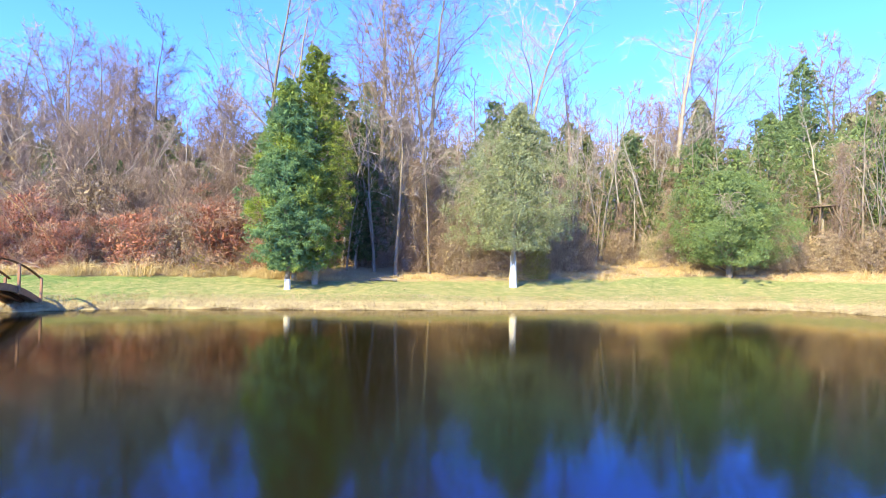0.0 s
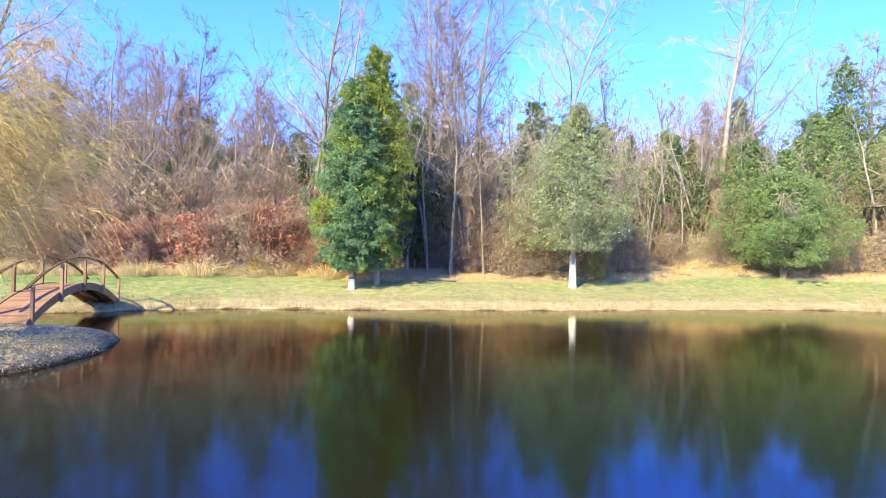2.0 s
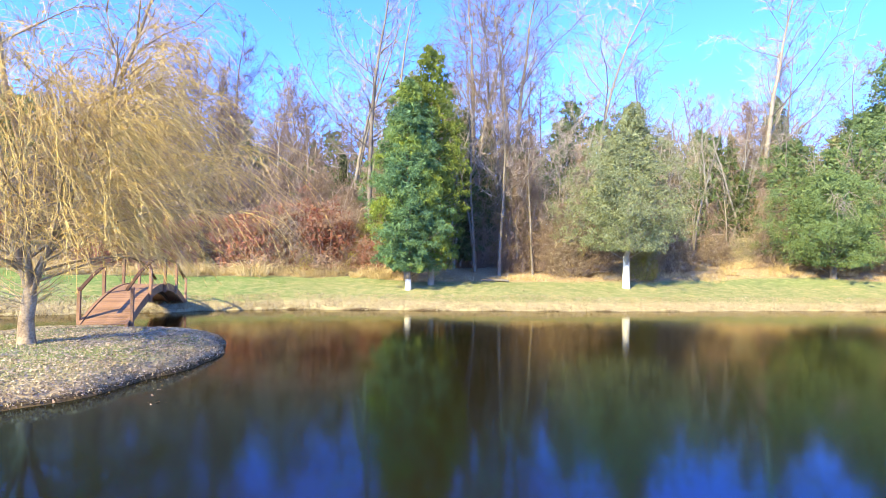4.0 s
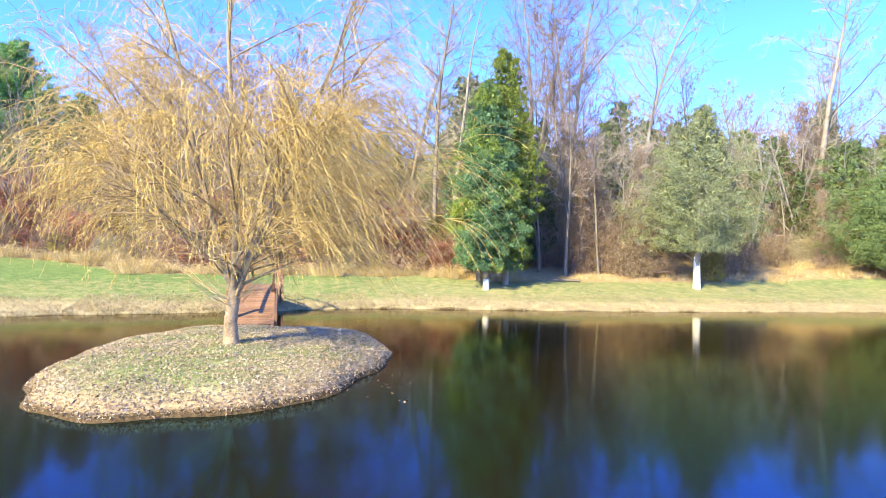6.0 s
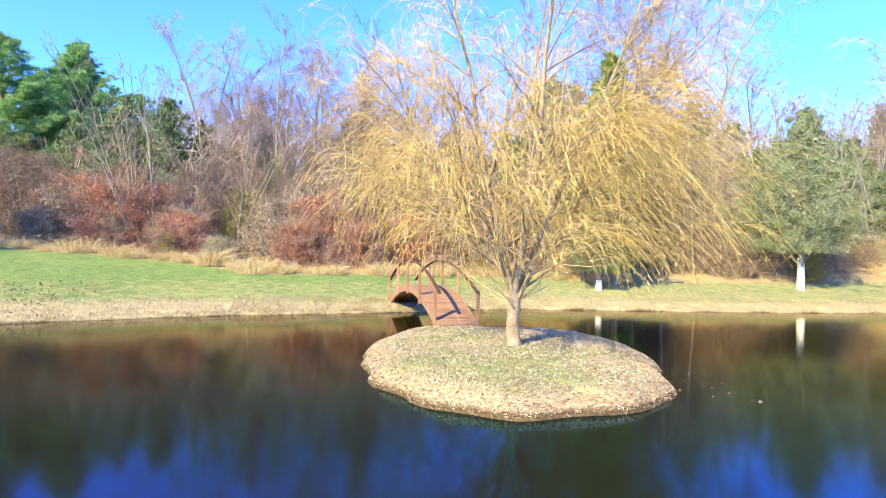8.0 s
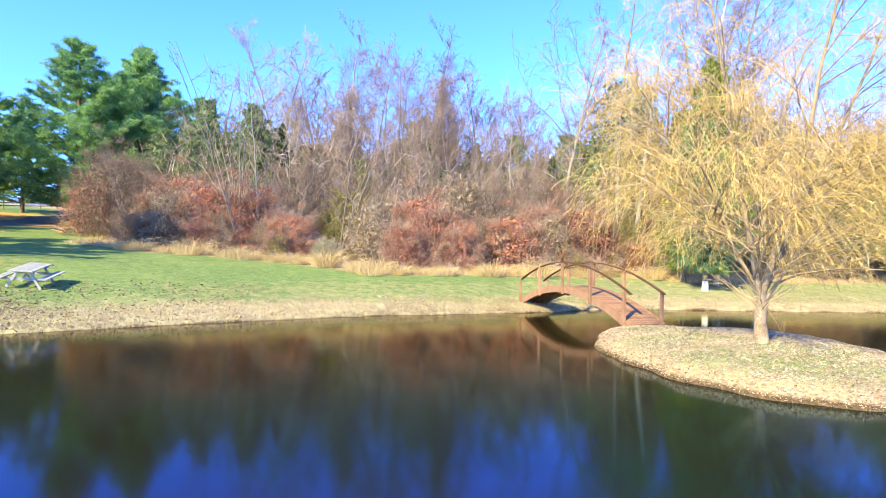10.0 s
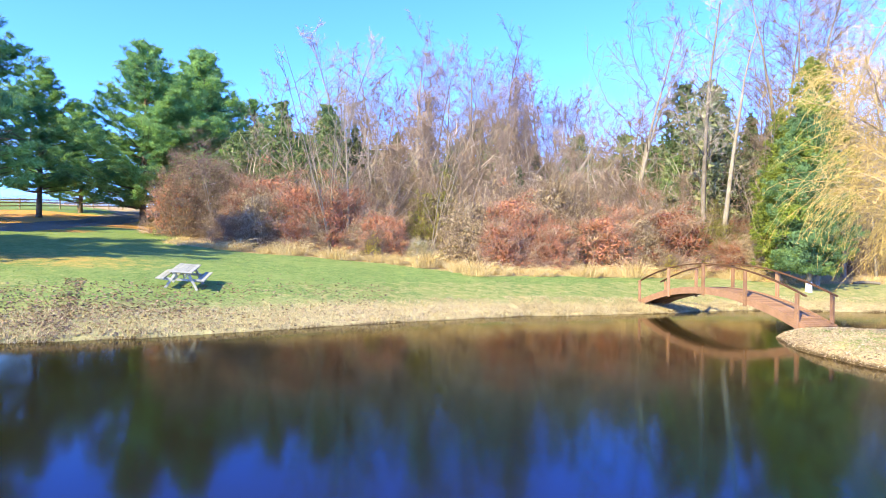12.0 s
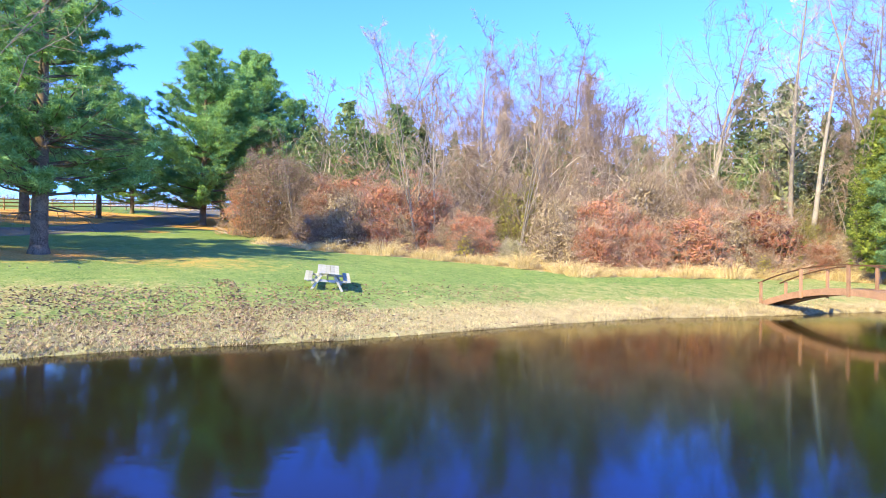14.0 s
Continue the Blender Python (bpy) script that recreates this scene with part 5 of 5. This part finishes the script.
    for o in tall + crooked + thin + far:
        discard(o)
    vines = [vine_column("vine_tangle", 141, 8.0, 2.4, 7000, "grey column of dense hanging vines over a dead tree"),
             vine_column("vine_tangle", 142, 6.0, 2.8, 7000, "grey-brown mound of tangled vines over a small tree"),
             vine_column("vine_tangle", 143, 9.5, 2.0, 7000, "tall narrow column of brown hanging vines")]
    spots = [(-49.5, 44.5), (-42.5, 39.5), (-41, 41), (-39.8, 39.2), (-38, 41), (-36.5, 39), (-34.8, 40.5), (-33, 38.8), (-31.5, 40.5), (-30, 39), (-28.2, 41), (-26.3, 41.5), (-23.8, 43),
             (-21.5, 44.5), (-19.5, 45.5), (-37, 44), (-33.5, 44), (-29.5, 44.5), (-24.5, 46), (-40.5, 44), (-17, 45), (-9.2, 43.5), (-6.3, 41.8), (-5, 43.5), (-3.2, 42.5),
             (-44, 43), (12.8, 47.5), (14, 47), (4.5, 47), (9.5, 49.5), (18.5, 47), (24, 45.5), (14.7, 51.7)]
    for k, (x, y) in enumerate(spots):
        s = 0.6 + 0.5 * r.rand()
        stand(vines[r.choice([0, 1, 1, 2])], x, y, s, r.rand() * 360, group="vine-covered trees", sz=s * (0.85 + 0.3 * r.rand()))
    for x, y, h in ((-37.6, 42.6, 13), (-31.4, 46.9, 15.5), (-29.8, 47.6, 13), (-34.8, 44.6, 9.5), (-26.2, 45.8, 9), (-22.6, 46.6, 8.5), (-40.6, 43.2, 9),
                    (-7.0, 44.2, 11), (-5.2, 45.0, 10), (-11.2, 44.6, 10.5), (-1.6, 46.2, 9), (-16.0, 47.2, 9.5), (13.6, 52.4, 13), (15.4, 52.0, 11)):
        stand(vines[2], x, y, h / 9.5 * 0.85, 57 * h, group="vine-covered trees", sz=h / 9.5)
    for o in vines:
        discard(o)
    lone = bare_tree("bare_tree", 121, 19, 0.26, "leafless grey-limbed tree beside the big pine", stems=3, limbs=9, first=0.25, spread=0.5, lean=0.06,
                     subs=8, fine=12, bend=0.022)
    settle(lone, -58.4, 14.4, 40)


build_bare_trees()


def build_brush():
    def far(r, n):
        x = r.uniform(-70, 75, n)
        y = np.maximum(np.interp(x, EDGE_X, EDGE_Y) + 24, 66) + 26 * r.rand(n)
        top = 11.0 + 3.5 * wobble(x, y, 0.22, 71)
        return x, y, ground_height(x, y) + top * r.rand(n) ** 1.2

    def beyond(r, n):
        x = r.uniform(-230, -75, n)
        y = 112 + 30 * r.rand(n) + 0.12 * (-75 - x)
        return x, y, ground_height(x, y) + (4.5 + 3 * wobble(x, y, 0.12, 75)) * r.rand(n)

    def near(r, n):
        x = r.uniform(-60, 44, n)
        y = np.interp(x, EDGE_X, EDGE_Y) + np.where(x < -13, 5.5, 5.0) + 20 * r.rand(n)
        top = np.where(x < -13, 3.6, 1.7) + 1.8 * wobble(x, y, 0.35, 72)
        return x, y, ground_height(x, y) + top * r.rand(n) ** 1.3

    def reaching(r, n):
        x = r.uniform(-60, 44, n)
        y = np.interp(x, EDGE_X, EDGE_Y) + 6.0 + 22 * r.rand(n)
        top = 8.0 + 3.5 * wobble(x, y, 0.3, 73)
        return x, y, ground_height(x, y) + top * r.rand(n)
    brush_cloud("far_brush", 401, 80000, far, 1.5, TWIG, "far grey-brown brush deep in the woods", 0.042)
    brush_cloud("far_brush", 404, 30000, beyond, 1.6, TWIG, "far grey-brown hedge beyond the paddock")
    brush_cloud("wood_brush", 402, 46000, near, 0.55, TWIG, "grey-brown undergrowth of thin twigs in the woods")
    brush_cloud("reddish_brush", 405, 14000, reaching, 0.6, TWIG_RED, "reddish thin twigs and creepers among the trees", 0.018)
    brush_cloud("pale_brush", 403, 14000, reaching, 0.8, TWIG_PALE, "pale thin upright stems and vines in the woods")


build_brush()


def build_shrubs():
    kinds = {"red": shrub("shrub", 201, 4.0, 3.4, 3.4, "russet-leaved tangled shrub at the wood's edge", BUSH_RED, TWIG_RED, count=10000),
             "brown": shrub("shrub", 207, 4.0, 3.6, 3.6, "big purple-brown tangled shrub at the end of the hedge", BUSH_BROWN, TWIG, count=12000, dome=0.6),
             "big": shrub("shrub", 208, 8.0, 7.4, 7.4, "big purple-brown tangled shrub at the end of the hedge", BUSH_BROWN, TWIG, count=26000, lumps=480, stems=90, dome=0.6),
             "green": shrub("shrub", 206, 3.6, 3.0, 3.0, "pale green leafy shrub at the wood's edge", BUSH_GREEN, TWIG, count=10000),
             "tan": shrub("shrub", 202, 4.0, 3.4, 3.4, "tan and grey tangled shrub at the wood's edge", BUSH_TAN, TWIG, count=10000),
             "olive": shrub("shrub", 203, 3.4, 3.0, 3.0, "olive-green shrub at the wood's edge", BUSH_OLIVE, TWIG, count=10000),
             "pale": shrub("shrub", 204, 3.6, 2.6, 3.0, "pale seeded shrub among the bushes", BUSH_PALE, TWIG_PALE, count=7000),
             "yellow": shrub("shrub", 205, 1.6, 1.7, 1.5, "small yellow-leaved shrub by the lawn", BUSH_YELLOW, TWIG, stems=20, count=2200, lumps=45, leaf=0.04)}
    r = np.random.RandomState(9)
    for row, count in enumerate((16, 13, 9)):
        for k in range(count):
            x = -55 + 39.5 * (k + 0.5 + 0.35 * row) / count + r.randn() * 0.5
            y = float(np.interp(x, EDGE_X, EDGE_Y)) + 2.0 + 2.3 * row + r.rand() * 1.1
            if r.rand() < 0.16:
                continue
            ruddy = -47.5 < x < -43 or -35 < x < -19
            kind = r.choice(["red", "red", "red", "tan"] if ruddy else ["tan", "olive", "red", "pale", "tan"]) if row < 2 else (r.choice(["green", "tan", "brown"]) if -49 < x < -42 or -28 < x < -16 else r.choice(["tan", "brown", "olive", "red"]))
            if x < -49.5:
                kind = r.choice(["brown", "red", "red"])
            s = 0.55 + 0.9 * r.rand() ** 1.2 + 0.25 * row
            s = s * (1.22 if x > -36 else 1.08)
            stand(kinds[kind], x, y, s, r.rand() * 360, group="shrubs along the wood's edge", sz=s * (0.85 + 0.3 * r.rand()))
    for x, y, s, kind in ((-56, 39.5, 1.05, "big"), (-53.2, 41.0, 0.92, "big"), (-57.5, 43.5, 1.12, "big"), (-51.2, 38.5, 1.5, "red"), (-58.6, 40.5, 1.5, "red"), (-49.5, 41, 1.6, "red"),
                          (-17.3, 39.0, 0.9, "yellow"), (-20, 37.6, 0.9, "yellow"), (-40, 33.8, 1.0, "yellow"),
                          (-3.0, 40.6, 0.9, "tan"), (-1.3, 41.6, 1.1, "brown"), (-4.6, 42.2, 0.9, "brown"), (2.0, 40.4, 0.8, "olive"), (3.8, 43.5, 0.9, "tan"),
                          (5.5, 44.5, 0.8, "tan"), (9, 47, 0.8, "tan"), (12, 49, 0.9, "pale"), (20.5, 45.5, 0.9, "tan"), (22.5, 44.5, 0.9, "tan"), (25, 42.5, 1.0, "tan"),
                          (27, 40, 1.0, "tan"), (-14.5, 39.5, 0.9, "tan"), (-15.8, 38.8, 0.8, "red")):
        stand(kinds[kind], x, y, s, r.rand() * 360, group="shrubs along the wood's edge")
    for o in kinds.values():
        discard(o)
    grass = [tuft("tall_grass", 301, 1.5, 2.0, 330, STRAW, "clump of tall straw-coloured dry grass"),
             tuft("tall_grass", 302, 1.1, 1.8, 280, STRAW, "low clump of straw-coloured dry grass")]
    for k in range(90):
        x = -50.5 + 36 * k / 89 + r.randn() * 0.4
        y = float(np.interp(x, EDGE_X, EDGE_Y)) + 0.0 + r.randn() * 0.45
        stand(grass[r.randint(2)], x, y, (0.42 + 0.6 * r.rand()) * (1 + 0.3 * math.sin(x * 1.9)), r.rand() * 360)
    for k in range(18):
        x = 5 + 20 * r.rand()
        y = float(np.interp(x, EDGE_X, EDGE_Y)) + 0.5 + r.rand() * 4
        stand(grass[1], x, y, 0.6 + 0.5 * r.rand(), r.rand() * 360)
    for o in grass:
        discard(o)


build_shrubs()


# ---- small things on the ground ----
def scatter_leaves(name, x, y, z, size, mat, label, seed):
    """Fallen leaves: small bent triangles lying about on a surface; too many to count."""
    r = np.random.RandomState(seed)
    n = len(x)
    c = np.stack([x, y, z + 0.012 + 0.02 * r.rand(n)], 1)
    way = unit(r.randn(n, 3) * [1, 1, 0.35])
    side = unit(np.cross(way, r.randn(n, 3) * [0.5, 0.5, 1]))
    s = size * (0.5 + r.rand(n, 1))
    v, f = blades(c, way * s, side * s * 0.6)
    return tagged(link_mesh(name, v, f, mat), label, "leaves", kind="stuff")


def scatter_blades(name, x, y, z, height, mat, label, seed, lean=0.5, width=0.012):
    r = np.random.RandomState(seed)
    n = len(x)
    foot = np.stack([x, y, z - 0.01], 1)
    top = foot + np.stack([r.randn(n) * lean, r.randn(n) * lean, np.ones(n)], 1) * height * (0.5 + r.rand(n, 1))
    side = unit(np.stack([r.randn(n), r.randn(n), 0 * foot[:, 0]], 1)) * width
    v = np.stack([foot - side, foot + side, top], 1).reshape(-1, 3)
    return tagged(link_mesh(name, v, np.arange(3 * n).reshape(-1, 3), mat), label, "grass", kind="stuff")


def build_litter():
    r = np.random.RandomState(40)
    cx, cy, rx, ry = ISLAND
    x, y = cx + rx * 1.1 * r.uniform(-1, 1, 70000), cy + ry * 1.15 * r.uniform(-1, 1, 70000)
    z = island_height(x, y)
    k = (z > 0.03) & (r.rand(len(x)) < 0.35 + 0.65 * smooth(-0.5, 0.5, wobble(x, y, 0.8, 4) + 1.5 * (z < 0.36)))
    scatter_leaves("fallen_leaves", x[k], y[k], z[k], 0.024, DRY_LEAF, "pale fallen willow leaves all over the island", 41)
    # dark leaves deepen the rim, painting in its shade as well
    x, y = cx + rx * 1.1 * r.uniform(-1, 1, 26000), cy + ry * 1.15 * r.uniform(-1, 1, 26000)
    z = island_height(x, y)
    k = (z > 0.0) & (r.rand(len(x)) < 0.10 + 0.8 * smooth(0.34, 0.1, z))
    scatter_leaves("fallen_leaves", x[k], y[k], z[k], 0.028, BROWN_LEAF, "brown leaves that darken the island's wet, shaded rim", 49)
    x, y = cx + rx * 1.1 * r.uniform(-1, 1, 22000), cy + ry * 1.15 * r.uniform(-1, 1, 22000)
    z = island_height(x, y)
    k = z > 0.0
    scatter_blades("island_grass", x[k], y[k], z[k], 0.05, STRAW_PALE, "short dry grass on the island", 42)
    x, y = r.uniform(-60, -36, 150000), r.uniform(5, 24, 150000)
    d = shore_distance(x, y)
    k = (d > 0.05) & (d < 8) & (r.rand(len(x)) < (0.62 * smooth(-39, -46, x) + 0.12) * (0.6 + 0.4 * wobble(x, y, 0.9, 31)) * smooth(8, 4, d) + 0.45 * (np.abs(x + 45.1 + 0.75 * (y - 13.8)) < 0.45))
    scatter_leaves("fallen_leaves", x[k], y[k], ground_height(x[k], y[k]), 0.048, BROWN_LEAF, "brown fallen leaves on the bank", 43)
    # the fringe of the shore and the dry grass of the bank
    seg = POND[:24]
    t = r.uniform(0, len(seg) - 1.001, 60000)
    i = t.astype(int)
    p = seg[i] + (seg[i + 1] - seg[i]) * (t - i)[:, None]
    off = r.rand(60000) ** 1.5 * 3.2
    nrm = np.stack([-(seg[i + 1] - seg[i])[:, 1], (seg[i + 1] - seg[i])[:, 0]], 1)
    p = p + unit(nrm) * (off - 0.05)[:, None]
    d = shore_distance(p[:, 0], p[:, 1])
    k = (d > -0.05) & (d < 3.4)
    x, y = p[k, 0], p[k, 1]
    scatter_blades("bank_grass", x, y, ground_height(x, y), 0.085, STRAW_PALE, "dry grass along the water's edge", 44, lean=0.7, width=0.016)
    x, y = r.uniform(-56, 24, 90000), r.uniform(12, 46, 90000)
    d, wd = shore_distance(x, y), woods_depth(x, y)
    k = (d > 1.6) & (wd < 0.6) & (d < 14)
    x, y = x[k], y[k]
    pick = r.rand(len(x)) < 0.72
    scatter_blades("lawn_grass", x[pick], y[pick], ground_height(x[pick], y[pick]), 0.04, GRASS, "short green lawn grass", 45, lean=0.5, width=0.012)
    x, y = r.uniform(-57, 26, 170000), r.uniform(26, 50, 170000)
    wd = woods_depth(x, y)
    k = (np.abs(wd - 0.1) < 0.5 + 1.1 * wobble(x, y, 0.9, 23)) & (shore_distance(x, y) > 1.2)
    scatter_blades("tall_straw", x[k], y[k], ground_height(x[k], y[k]), 0.32, STRAW, "tall dry straw grass at the foot of the bushes", 47, lean=0.9, width=0.014)
    x, y = r.uniform(-15.0, -13.2, 40), r.uniform(10.6, 13.6, 40)
    k = island_height(x, y) < -0.05
    scatter_leaves("floating_leaves", x[k], y[k], 0 * x[k] - 0.008, 0.022, BROWN_LEAF, "a few brown leaves afloat beside the island", 48)
    x, y = r.uniform(-56, 24, 9000), r.uniform(12, 46, 9000)
    d, wd = shore_distance(x, y), woods_depth(x, y)
    k = (d > 1.0) & (wd < 0.6) & (d < 14)
    x, y, pick = x[k], y[k], np.zeros(k.sum(), bool)
    scatter_leaves("fallen_leaves", x[~pick][::3], y[~pick][::3], ground_height(x[~pick][::3], y[~pick][::3]), 0.04, BROWN_LEAF, "scattered dry leaves on the lawn", 46)


build_litter()


def build_tree_stand():
    x, y = 23.6, 46.0
    z = float(ground_height(x, y))
    seat = thing("tree_stand", x, y, z, "weathered wooden hunting stand with a leaning ladder among the trees", "hunting stand")

    def board(name, sx, sy, sz, m):
        bm = bmesh.new()
        box_bm(bm, sx, sy, sz, m, 0.008)
        part(name, bm, PINE_BARK, seat)
    board("platform", 2.3, 1.4, 0.09, pose(0, 0, 4.3, 0, -4, 0))
    for px, py in ((-0.75, -0.5), (0.85, -0.5), (-0.75, 0.55), (0.85, 0.55)):
        board("post", 0.12, 0.12, 4.6, pose(px, py, 2.1, 0, 2, 0))
    for py in (-1.15, -0.65):
        board("ladder_rail", 0.09, 0.06, 4.6, pose(0.75, py, 2.05, 0, -24, 0))
    for k in range(9):
        board("rung", 0.06, 0.6, 0.05, pose(0.75 + (k - 4) * 0.195, -0.9, 2.05 - (k - 4) * 0.44))
    board("brace", 1.9, 0.06, 0.1, pose(0.0, -0.56, 1.5, 0, -28, 0))


build_tree_stand()


def build_log():
    x, y = -7.8, 37.5
    log = thing("fallen_log", x, y, float(ground_height(x, y)), "pale weathered log lying in the lawn's dry grass", "log", rz=8)
    t = Tubes()
    t.add([(-0.85, 0, 0.05), (-0.8, 0, 0.06), (-0.2, 0.03, 0.1), (0.5, 0.0, 0.09), (0.9, -0.05, 0.06), (0.93, -0.05, 0.06)], [0.01, 0.08, 0.10, 0.09, 0.07, 0.01], 9)
    t.link("bark", BARK, log)


build_log()
